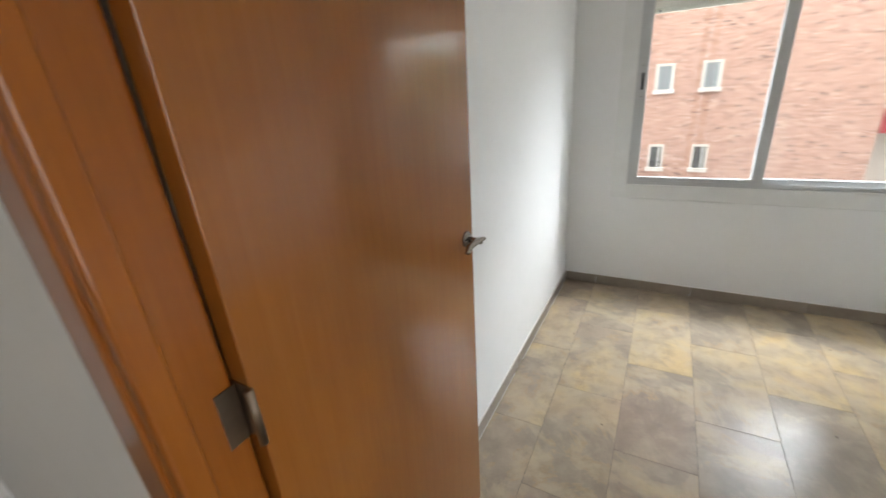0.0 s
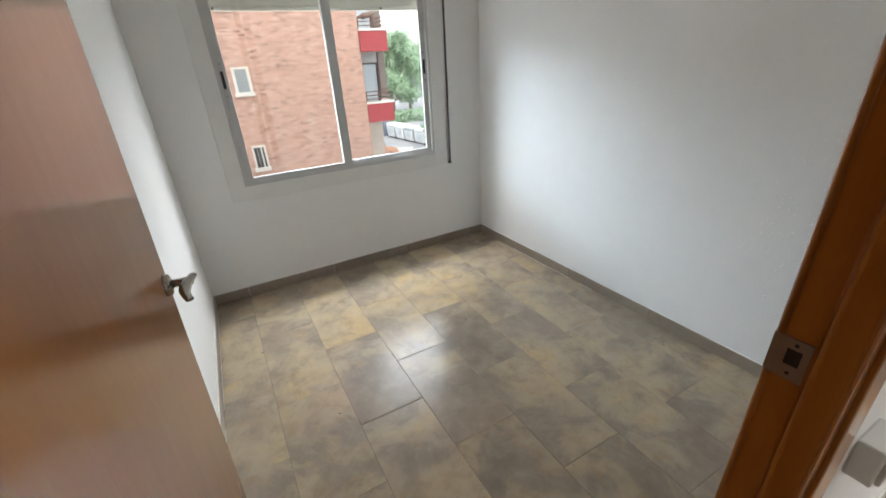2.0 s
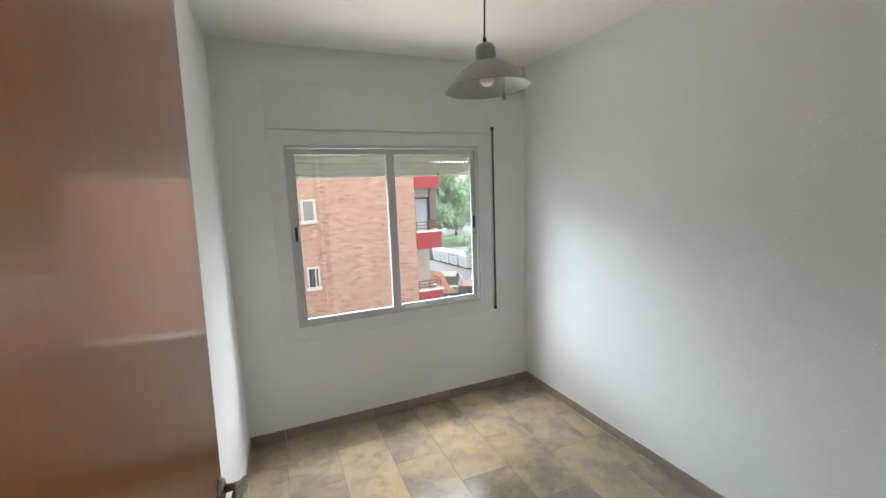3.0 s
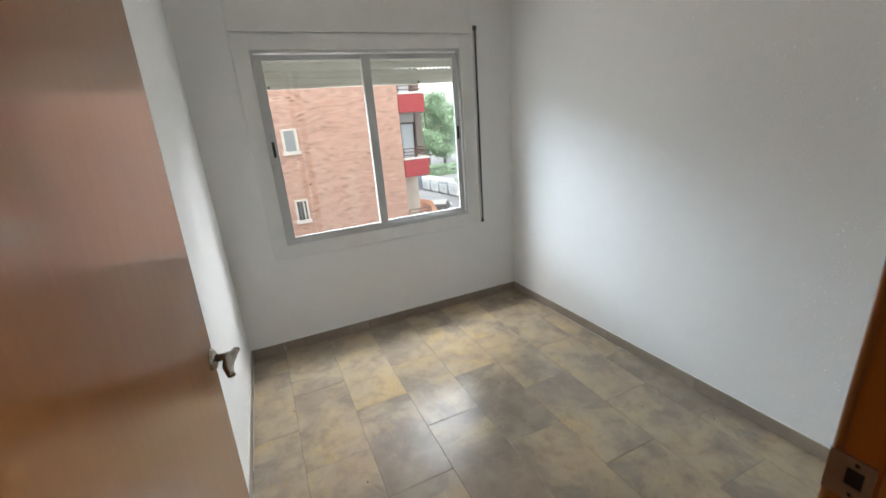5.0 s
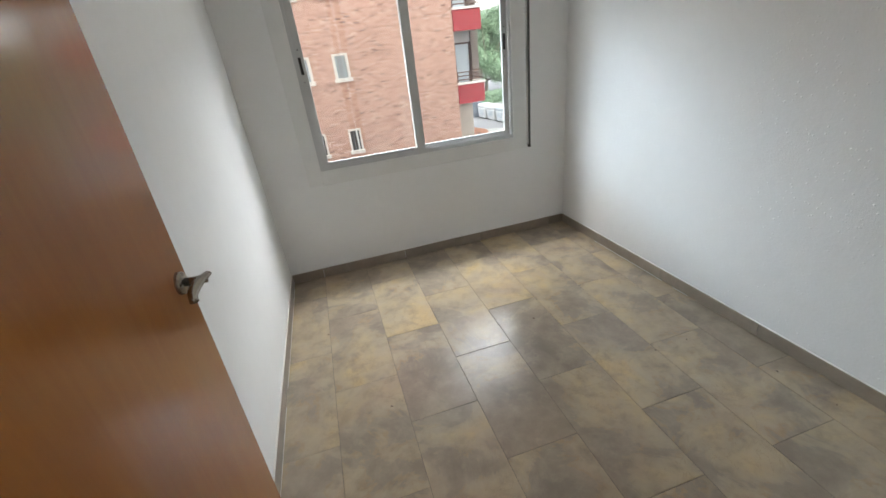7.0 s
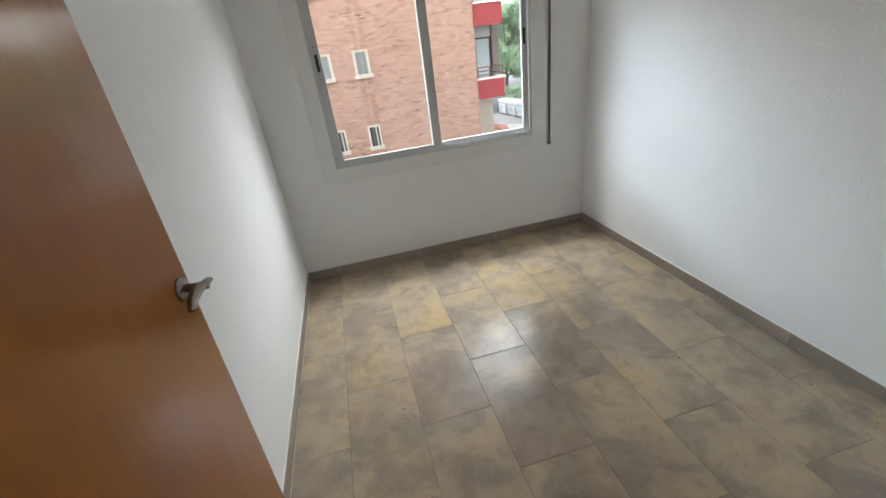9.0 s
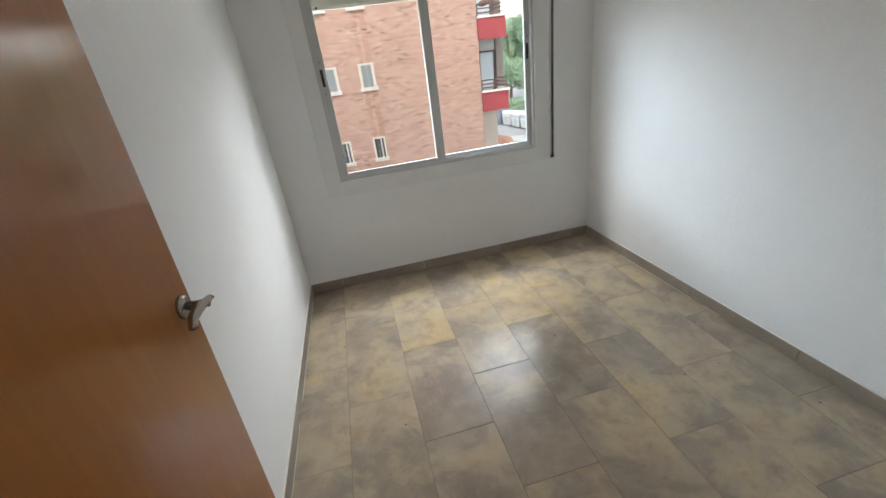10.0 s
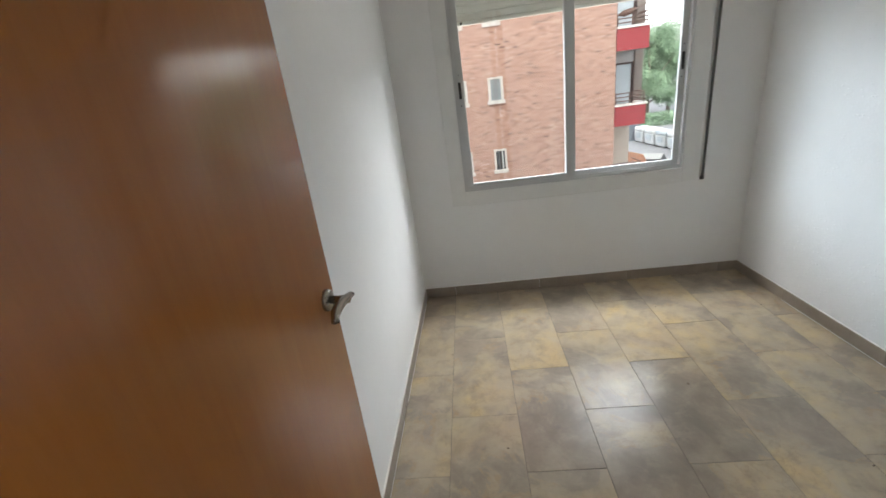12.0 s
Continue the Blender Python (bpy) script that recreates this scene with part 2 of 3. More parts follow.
WALL = wall_paint("white_wall_paint", (0.84, 0.84, 0.83), 1.9)
WALL_SMOOTH = wall_paint("white_smooth_paint", (0.83, 0.83, 0.82), 0.2)
CEIL = wall_paint("bounce_warmed_ceiling_paint", (0.86, 0.835, 0.785), 0.3)
DOOR = varnished_wood("varnished_door_veneer", (0.325, 0.112, 0.016), (0.365, 0.134, 0.022), "z", 0.42, 0.90)
JAMB = varnished_wood("varnished_frame_wood", (0.330, 0.102, 0.012), (0.410, 0.138, 0.020), "z", 0.32, 0.8)
LINTEL = varnished_wood("varnished_lintel_wood", (0.330, 0.102, 0.012), (0.410, 0.138, 0.020), "x", 0.32, 0.4)
TILE = stone_tile("rainbow_sandstone_tile")
DIRT = plain("brown_dirt", (0.10, 0.065, 0.04), 0.9, spread=0.3, scale=40)
SKIRT = plain("taupe_tile_strip", (0.295, 0.243, 0.192), 0.36, spread=0.2, scale=5.0, grain=0.05)
GROUT = plain("grey_brown_grout", (0.20, 0.165, 0.125), 0.9, spread=0.2, scale=20, grain=0.5)
CAULK = plain("white_caulk", (0.72, 0.70, 0.66), 0.7)
ALU = plain("white_lacquered_aluminium", (0.54, 0.545, 0.54), 0.35, spread=0.03)
TRIM = plain("white_painted_trim", (0.76, 0.76, 0.74), 0.5, spread=0.03)
BLACK = plain("black_plastic", (0.02, 0.02, 0.02), 0.45)
GLASS = window_glass("window_glass")
SLAT = plain("cream_shutter_plastic", (0.62, 0.61, 0.54), 0.5, spread=0.05)
BRONZE = plain("brown_lacquered_steel", (0.25, 0.18, 0.14), 0.38, 0.5, spread=0.10, scale=25)
STRAP = plain("grey_woven_strap", (0.10, 0.10, 0.095), 0.85, spread=0.2, scale=60, grain=0.6)
CHROME = plain("brushed_nickel", (0.33, 0.30, 0.265), 0.24, 1.0, spread=0.03, scale=3)
STEEL = plain("dull_steel", (0.27, 0.22, 0.17), 0.42, 1.0, spread=0.12, scale=25)
HOLE = plain("dark_mortise", (0.02, 0.014, 0.01), 0.9)
ENAMEL = plain("grey_enamelled_shade", (0.335, 0.33, 0.315), 0.42, spread=0.06)
ENAMEL_IN = plain("white_enamel_inside", (0.48, 0.47, 0.44), 0.38, spread=0.04)
BULB = plain("frosted_bulb_glass", (0.86, 0.86, 0.84), 0.25, spread=0.02)
CABLE = plain("black_cable", (0.015, 0.015, 0.015), 0.6)
SWITCH = plain("white_switch_plastic", (0.80, 0.79, 0.76), 0.35, spread=0.03)
BRICK = brick_wall("facing_brick")
SILL = plain("weathered_sill_stone", (0.33, 0.31, 0.28), 0.85, spread=0.12, scale=6)
RENDERED = plain("beige_render", (0.36, 0.33, 0.285), 0.9, spread=0.08, scale=1.5)
CREAM = plain("cream_render", (0.50, 0.455, 0.40), 0.9, spread=0.08, scale=1.5)
SHADED_RENDER = plain("shaded_render", (0.19, 0.165, 0.15), 0.85, spread=0.08, scale=1.5)
RED = plain("red_painted_render", (0.33, 0.048, 0.056), 0.7, spread=0.07, scale=1.2)
CAP = plain("white_concrete_cap", (0.72, 0.69, 0.64), 0.8, spread=0.08, scale=3)
BROWN = plain("brown_metal_rail", (0.12, 0.065, 0.05), 0.5)
FARFRAME = plain("pale_stone_surround", (0.60, 0.57, 0.53), 0.8, spread=0.08, scale=4)
FARSASH = plain("pale_grey_far_sash", (0.50, 0.50, 0.48), 0.6, spread=0.05)
FARGLASS = plain("grey_far_pane", (0.22, 0.245, 0.255), 0.5, spread=0.1)
DARKPANE = plain("dark_far_pane", (0.045, 0.045, 0.045), 0.4, spread=0.1)
CURTAIN = plain("pale_blue_blind", (0.42, 0.50, 0.55), 0.5, spread=0.05)
ROLLER = plain("grey_roller_shutter", (0.42, 0.43, 0.44), 0.6, spread=0.05)
DARKWOOD = plain("dark_window_wood", (0.07, 0.045, 0.045), 0.5)
ROAD = asphalt("grey_asphalt", (0.23, 0.235, 0.245))
PAVE = asphalt("pale_paving", (0.42, 0.41, 0.39))
LEAF = leaves("plane_leaves")
BARK = plain("tree_bark", (0.10, 0.08, 0.06), 0.9, spread=0.25, scale=4)
BIN = plain("pale_grey_bin_plastic", (0.50, 0.52, 0.52), 0.5, spread=0.06, scale=2)
BINLID = plain("white_bin_lid", (0.55, 0.57, 0.57), 0.45, spread=0.08)
BINBLUE = plain("blue_bin_panel", (0.38, 0.43, 0.46), 0.45)
GREEN = plain("plant_block_green", (0.07, 0.17, 0.09), 0.5)
KIOSK = plain("slate_grey_cladding", (0.13, 0.15, 0.18), 0.6)
AWNING = plain("orange_sheet", (0.55, 0.31, 0.21), 0.85, spread=0.1, scale=1.5)
CARWHITE = plain("white_car_paint", (0.60, 0.60, 0.59), 0.2, spread=0.02)
CARRED = plain("red_car_paint", (0.42, 0.05, 0.05), 0.25, spread=0.03)
TYRE = plain("black_tyre", (0.025, 0.025, 0.025), 0.8)


# ---- mesh helpers ----
def part(name, bm, mat, parent=None, label="", smooth=False):
    """Links a bmesh as one mesh object, under a thing or a part if given."""
    me = bpy.data.meshes.new(name)
    bm.normal_update()
    bm.to_mesh(me)
    bm.free()
    for m in (mat if isinstance(mat, (list, tuple)) else [mat]):
        me.materials.append(m)
    if smooth:
        me.polygons.foreach_set("use_smooth", [True] * len(me.polygons))
    ob = new(name, me)
    if parent is not None:
        ob.parent = parent
    if label:
        ob["label"] = label
    return ob


def thing(name, label, category, place=(0, 0, 0), kind="", group="", turn=0.0):
    ob = new(name)
    ob.empty_display_size = 0.05
    ob.matrix_world = pose(*place, 0, 0, turn)
    return tagged(ob, label, category, group, kind)


def box(lo, hi, bevel=0.0, segments=2, bm=None):
    bm2 = bmesh.new()
    c = [(a + b) / 2 for a, b in zip(lo, hi)]
    d = [max(1e-4, b - a) for a, b in zip(lo, hi)]
    bmesh.ops.create_cube(bm2, size=1.0, matrix=Matrix.Translation(c) @ Matrix.Diagonal((*d, 1)))
    if bevel:
        bmesh.ops.bevel(bm2, geom=bm2.edges[:], offset=bevel, segments=segments, profile=0.5, affect="EDGES", clamp_overlap=True)
    if bm is None:
        return bm2
    me = bpy.data.meshes.new("joined")
    bm2.to_mesh(me)
    bm2.free()
    bm.from_mesh(me)
    bpy.data.meshes.remove(me)
    return bm


def lathe(profile, steps=48, bm=None):
    """Turns (radius, height) points about z."""
    bm = bm or bmesh.new()
    rings = []
    for r, z in profile:
        if r < 1e-5:
            rings.append([bm.verts.new((0, 0, z))])
        else:
            rings.append([bm.verts.new((r * math.cos(2 * math.pi * k / steps), r * math.sin(2 * math.pi * k / steps), z)) for k in range(steps)])
    for a, b in zip(rings, rings[1:]):
        for k in range(steps):
            k2 = (k + 1) % steps
            if len(a) == 1 and len(b) == 1:
                continue
            if len(a) == 1:
                bm.faces.new((a[0], b[k2], b[k]))
            elif len(b) == 1:
                bm.faces.new((a[k], a[k2], b[0]))
            else:
                bm.faces.new((a[k], a[k2], b[k2], b[k]))
    bmesh.ops.recalc_face_normals(bm, faces=bm.faces[:])
    return bm


def tube(points, radii, steps=12, flat=1.0):
    """A rounded bar along points; flat squeezes its section."""
    bm = bmesh.new()
    pts = [Vector(p) for p in points]
    rings = []
    for i, p in enumerate(pts):
        d = (pts[min(i + 1, len(pts) - 1)] - pts[max(i - 1, 0)]).normalized()
        u = d.cross(Vector((0, 0, 1)))
        u = u.normalized() if u.length > 1e-4 else Vector((1, 0, 0))
        w = u.cross(d).normalized()
        r = radii[i] if isinstance(radii, (list, tuple)) else radii
        rings.append([bm.verts.new(p + u * (r * math.cos(2 * math.pi * k / steps)) + w * (r * flat * math.sin(2 * math.pi * k / steps))) for k in range(steps)])
    for a, b in zip(rings, rings[1:]):
        for k in range(steps):
            bm.faces.new((a[k], a[(k + 1) % steps], b[(k + 1) % steps], b[k]))
    bm.faces.new(rings[0][::-1])
    bm.faces.new(rings[-1])
    bmesh.ops.recalc_face_normals(bm, faces=bm.faces[:])
    return bm


def wall_with_hole(lo, hi, hole_lo, hole_hi):
    """A wall along x with an opening right through it: x and z of the hole."""
    bm = bmesh.new()
    xs, zs = [lo[0], hole_lo[0], hole_hi[0], hi[0]], [lo[2], hole_lo[1], hole_hi[1], hi[2]]
    for i in range(3):
        for k in range(3):
            if (i, k) != (1, 1) and xs[i + 1] - xs[i] > 1e-4 and zs[k + 1] - zs[k] > 1e-4:
                box((xs[i], lo[1], zs[k]), (xs[i + 1], hi[1], zs[k + 1]), bm=bm)
    bmesh.ops.remove_doubles(bm, verts=bm.verts[:], dist=1e-4)
    inner = [f for f in bm.faces if sum(1 for g in bm.faces if g is not f and (g.calc_center_median() - f.calc_center_median()).length < 1e-4)]
    bmesh.ops.delete(bm, geom=inner, context="FACES")
    return bm


# ---- the room: shell ----
XL, XR, YW, YD, H = -1.117, 1.032, 1.178, -1.45, 2.53
YH, YB = -1.535, -3.45
HX0, HX1 = -2.6, 1.5
OX0, OX1, OZ = -1.045, -0.297, 2.06

wall = part("wall_north", wall_with_hole((XL - 0.1, YW, -0.1), (XR + 0.1, YW + 0.135, H + 0.1), (-0.755, 0.655), (0.615, 2.30)), WALL_SMOOTH)
tagged(wall, "smooth white painted wall round the window", "wall", kind="structure")
XLD, XRD = -1.150, 1.110


def slab_between(x_a, x_b, y_a, y_b, thick):
    """A side wall that runs slightly out of square from (x_a, y_a) to (x_b, y_b)."""
    bm = box((0, 0, -0.1), (1, 1, H + 0.1))
    for v in bm.verts:
        k = v.co.y
        v.co.x, v.co.y = x_a + (x_b - x_a) * k + thick * v.co.x, y_a + (y_b - y_a) * k
    bmesh.ops.recalc_face_normals(bm, faces=bm.faces[:])
    return bm


wall = part("wall_west", slab_between(XLD, XL, YD - 0.02, YW, -0.1), WALL_SMOOTH)
tagged(wall, "white painted plaster wall beside the open door", "wall", kind="structure")
wall = part("wall_east", slab_between(XRD, XR, YD - 0.02, YW, 0.1), WALL)
tagged(wall, "white painted plaster wall with small pimples", "wall", kind="structure")
wall = part("wall_south", wall_with_hole((XLD - 0.09, YH, -0.1), (XRD + 0.09, YD, H + 0.1), (OX0, -0.1), (OX1 + 0.012, OZ)), WALL)
tagged(wall, "white painted partition with the doorway", "wall", kind="structure")
ceil = part("ceiling", box((XLD - 0.05, YD, H), (XRD + 0.05, YW, H + 0.09)), CEIL)
tagged(ceil, "flat white painted ceiling", "ceiling", kind="structure")

# passage outside the door; its unseen south wall stands back to cut bounced light
for nm, lo, hi, lab in (
    ("wall_passage_west", (HX0, YH, -0.1), (XLD - 0.09, YD, H + 0.1), "white wall of the passage"),
    ("wall_passage_east", (XRD + 0.09, YH, -0.1), (HX1, YD, H + 0.1), "white wall of the passage"),
    ("wall_passage_end", (HX0 - 0.1, YB, -0.1), (HX0, YH, H + 0.1), "white end wall of the passage"),
):
    tagged(part(nm, box(lo, hi), WALL), lab, "wall", kind="structure")
bm = box((HX0, YB - 0.1, -0.1), (HX1, YB, H + 0.1))
tagged(part("wall_passage_south", bm, WALL), "white wall of the passage facing the door", "wall", kind="structure")
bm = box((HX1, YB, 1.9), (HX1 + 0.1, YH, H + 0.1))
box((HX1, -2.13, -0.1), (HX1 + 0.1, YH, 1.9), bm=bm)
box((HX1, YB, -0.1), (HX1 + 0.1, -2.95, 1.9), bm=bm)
tagged(part("wall_passage_lintel", bm, WALL), "white wall round an added, unseen opening that lights the passage", "wall", kind="structure")
tagged(part("ceiling_passage", box((HX0, YB, H), (HX1, YH, H + 0.1)), CEIL), "white ceiling of the passage", "ceiling", kind="structure")

# ---- door frame ----
frame_ob = thing("door_frame", "brown varnished wooden door frame with rebate and casing", "door frame", (0, 0, 0), "structure")
RX0, RX1 = OX0 + 0.025, OX1 - 0.025
def jamb_profile(side, x_in, x_out, y_room):
    """Jamb post: rebate on the room's side, stop towards the passage."""
    s = 1 if side == "strike" else -1
    post = part("jamb", box((min(x_in, x_out), -1.508, 0.0), (max(x_in, x_out), y_room, OZ), 0.008, 4), JAMB, frame_ob)
    a, b = x_in - s * 0.012, x_out
    strip = part("stop", box((min(a, b), -1.541, 0.0), (max(a, b), -1.504, OZ - 0.026), 0.006, 3), JAMB, frame_ob)
    return post, strip
strike_parts = jamb_profile("strike", RX1, OX1 + 0.012, YD - 0.008)
for z0, z1 in ((0.0, 1.0655), (1.1215, OZ - 0.026)):
    strike_parts += (part("bead", tube([(RX1 + 0.0005, -1.4650, z0), (RX1 + 0.0005, -1.4650, z1)], 0.0042, 14), JAMB, frame_ob, smooth=True),)
jamb_profile("hinge", RX0, OX0, YD + 0.010)
part("head", box((RX0, -1.508, OZ - 0.025), (RX1, YD - 0.002, OZ), 0.005, 3), LINTEL, frame_ob)
part("stop", box((RX0 + 0.012, -1.541, OZ - 0.037), (RX1 - 0.012, -1.509, OZ), 0.004), LINTEL, frame_ob)
CW = 0.066
for y0, y1 in ((YH - 0.012, YH), (YD, YD + 0.012)):
    inset = 0.014 if y0 < YD - 0.01 else -0.004
    part("casing", box((OX1 - (inset if inset > 0 else -0.045), y0, 0), (OX1 + (CW - 0.014 if inset > 0 else 0.110), y1, OZ + CW - 0.014), 0.004), JAMB, frame_ob)
    part("casing", box((max(OX0 - CW + 0.014, XL + 0.002), y0, 0), (OX0 + inset, y1, OZ + CW - 0.014), 0.004), JAMB, frame_ob)
    part("casing", box((OX0 + inset, y0, OZ - inset), (OX1 - inset, y1, OZ + CW - 0.014), 0.004), LINTEL, frame_ob)

# strike plate: folded steel with a square mortise
bm = bmesh.new()
PZ0, PZ1, PY0, PY1 = 1.066, 1.121, -1.4985, -1.4615
hz0, hz1, hy0, hy1 = 1.085, 1.107, -1.491, -1.476
for lo, hi in (((PY0, PZ0), (PY1, hz0)), ((PY0, hz1), (PY1, PZ1)), ((PY0, hz0), (hy0, hz1)), ((hy1, hz0), (PY1, hz1))):
    box((RX1 - 0.0018, lo[0], lo[1]), (RX1 + 0.001, hi[0], hi[1]), bm=bm)
box((RX1 - 0.0018, PY1, PZ0), (RX1 + 0.006, PY1 + 0.0018, PZ1), bm=bm)
plate = part("strike_plate", bm, BRONZE, frame_ob, "brown lacquered strike plate")
part("mortise", box((RX1 - 0.0008, hy0, hz0), (RX1 - 0.0002, hy1, hz1)), HOLE, plate, "flat dark patch for the shade in the latch hole")
for z in (1.0745, 1.1135):
    bm = lathe([(0, 0.0), (0.0018, 0.0), (0.0024, -0.0012)], 12)
    bmesh.ops.rotate(bm, verts=bm.verts[:], matrix=Matrix.Rotation(radians(-90), 3, "Y"))
    bmesh.ops.translate(bm, verts=bm.verts[:], vec=(RX1 - 0.0028, -1.4835, z))
    part("screw", bm, HOLE, plate)

# the strike side stands slightly out of plumb
for ob in (*strike_parts, plate):
    ob.matrix_basis = Matrix.Translation((RX1, 0, 1.05)) @ Matrix.Rotation(radians(0.2), 4, "Y") @ Matrix.Translation((-RX1, 0, -1.05))

# ---- door leaf, standing open against the west wall ----
door = thing("door_1", "open flush door of brown varnished wood veneer", "door", (-1.034, -1.440, 0.0), "structure")
# the leaf hangs a little out of plumb
door.matrix_world = pose(-1.034 - 1.064 * math.tan(radians(1.2)), -1.436, 0.0, 0, 1.2, 0)
LW = 0.713
part("leaf", box((0.0, 0.0, 0.008), (0.038, LW, 2.025), 0.0025), DOOR, door)
for z in (0.25, 1.07, 1.85):
    hinge = part("hinge", tube([(0.045, -0.006, z - 0.045), (0.045, -0.006, z + 0.045)], 0.006, 14), STEEL, door, "dull steel hinge", True)
    bm = box((0.002, -0.0022, z - 0.045), (0.042, -0.0004, z + 0.045))
    part("hinge_flap", bm, STEEL, hinge)
    part("hinge_flap", box((0.0142, -0.034, z - 0.045), (0.0156, -0.004, z + 0.045)), STEEL, hinge)
part("latch_plate", box((0.009, LW - 0.0006, 0.98), (0.029, LW + 0.0014, 1.20), 0.0006), STEEL, door, "steel latch plate in the door's edge")
HY, HZ = LW - 0.046, 1.069
def lever(side):
    """Round rose and a flat bow-shaped lever pointing to the hinge side."""
    s = 1 if side == "front" else -1
    x0 = 0.038 if s > 0 else 0.0
    bm = lathe([(0, 0.012), (0.015, 0.012), (0.0198, 0.0095), (0.0215, 0.005), (0.0215, 0.0)], 40)
    bmesh.ops.rotate(bm, verts=bm.verts[:], matrix=Matrix.Rotation(radians(90 * s), 3, "Y"))
    bmesh.ops.translate(bm, verts=bm.verts[:], vec=(x0, HY, HZ))
    handle = part("handle", bm, CHROME, door, "brushed nickel lever handle on a round rose", True)
    part("neck", tube([(x0, HY, HZ), (x0 + s * 0.028, HY, HZ), (x0 + s * 0.047, HY, HZ)], [0.0085, 0.0075, 0.0085], 16), CHROME, handle, smooth=True)
    pts, rad = [], []
    for i in range(15):
        u = i / 14
        pts.append((x0 + s * (0.048 - 0.016 * math.sin(u * 2.4) + 0.004 * u), HY + 0.012 - 0.088 * u, HZ + 0.004 - 0.008 * u * u))
        rad.append(0.0075 + 0.0035 * math.sin(math.pi * min(1, u * 1.15)))
    bm = tube(pts, rad, 16, 0.62)
    part("lever", bm, CHROME, handle, smooth=True)
lever("front")
lever("back")

# ---- light switch on the passage side ----
sw = thing("light_switch", "white surface-mounted light switch box on the passage wall", "light switch", (-0.076, YH, 0.846))
part("back_box", box((-0.04, -0.034, -0.036), (0.04, 0.0, 0.036), 0.003), SWITCH, sw)
part("rocker", box((-0.03, -0.041, -0.032), (0.03, -0.034, 0.032), 0.002), SWITCH, sw)

# ---- window ----
win = thing("window_1", "white aluminium sliding window with two panes", "window", (0, 0, 0), "structure")
WX0, WX1, WZ0, WZ1 = -0.755, 0.615, 0.745, 1.94
def ring(name, x0, x1, z0, z1, y0, y1, w, mat, parent, bevel=0.002, widths=None):
    """Four mitre-less bars round a rectangle; w or widths = left, right, bottom, top."""
    wl_, wr, wb, wt = widths or (w, w, w, w)
    part(name, box((x0, y0, z0), (x0 + wl_, y1, z1), bevel), mat, parent)
    part(name, box((x1 - wr, y0, z0), (x1, y1, z1), bevel), mat, parent)
    part(name, box((x0 + wl_, y0, z0), (x1 - wr, y1, z0 + wb), bevel), mat, parent)
    part(name, box((x0 + wl_, y0, z1 - wt), (x1 - wr, y1, z1), bevel), mat, parent)
ring("casing", -0.842, 0.705, 0.662, 2.022, YW - 0.008, YW - 0.0005, 0, TRIM, win, 0.002, (0.092, 0.094, 0.090, 0.086))
ring("window_frame", WX0, WX1, WZ0, WZ1, YW - 0.003, YW + 0.06, 0.022, ALU, win)
part("track", box((WX0 + 0.022, YW - 0.0025, WZ0 + 0.022), (WX1 - 0.022, YW + 0.0005, WZ0 + 0.034)), ALU, win)
part("track", box((WX0 + 0.022, YW + 0.042, WZ0 + 0.022), (WX1 - 0.022, YW + 0.046, WZ0 + 0.034)), ALU, win)

def sash(x0, x1, y, left, right, bottom, top):
    s = part("sash", box((x0, y, WZ0 + 0.026), (x0 + left, y + 0.018, WZ1 - 0.03), 0.002), ALU, win)
    part("stile", box((x1 - right, y, WZ0 + 0.026), (x1, y + 0.018, WZ1 - 0.03), 0.002), ALU, s)
    part("rail", box((x0 + left, y, WZ0 + 0.026), (x1 - right, y + 0.018, WZ0 + 0.026 + bottom), 0.002), ALU, s)
    part("rail", box((x0 + left, y, WZ1 - 0.03 - top), (x1 - right, y + 0.018, WZ1 - 0.03), 0.002), ALU, s)
    g = part("pane", box((x0 + left, y + 0.008, WZ0 + 0.026 + bottom), (x1 - right, y + 0.012, WZ1 - 0.03 - top)), GLASS, s, "clear glass")
    g.visible_shadow = False
    return s
left_sash = sash(-0.733, -0.040, YW + 0.001, 0.042, 0.058, 0.030, 0.034)
right_sash = sash(-0.098, 0.593, YW + 0.021, 0.058, 0.036, 0.034, 0.034)
for s, x, y in ((left_sash, -0.716, YW - 0.001), (right_sash, 0.575, YW + 0.019)):
    part("pull", box((x - 0.008, y - 0.001, 1.325), (x + 0.008, y + 0.003, 1.418), 0.0009), BLACK, s, "black recessed finger pull")
    for z in (1.285, 1.458):
        part("screw", box((x - 0.003, y, z - 0.003), (x + 0.003, y + 0.0025, z + 0.003), 0.001), BLACK, s)
part("sub_frame", box((WX0, YW - 0.0004, 0.656), (WX1, YW + 0.13, WZ0 - 0.0005)), TRIM, win)
part("sill", box((WX0, YW + 0.133, WZ0 - 0.09), (WX1, YW + 0.43, WZ0 - 0.06), 0.004), SILL, win, "weathered stone sill outside")

# shutter box lid over the window, flush with the plaster
lid = part("shutter_box_lid", box((-0.842, YW - 0.012, 2.030), (0.705, YW - 0.0005, 2.315), 0.002), TRIM)
tagged(lid, "white painted shutter box lid above the window", "shutter box", kind="structure")

# roller shutter, nearly all wound up
shutter = thing("roller_shutter", "cream plastic roller shutter let down a little", "shutter", (-0.07, YW + 0.175, 1.752))
for i in range(7):
    z = i * 0.043
    part("slat", box((-0.715, -0.006, z + 0.0), (0.80, 0.006, z + (0.034 if i == 1 else 0.039)), 0.004), SLAT, shutter)
part("end_bar", box((-0.715, -0.009, -0.022), (0.80, 0.009, -0.001), 0.003), SLAT, shutter, "bottom bar of the shutter")
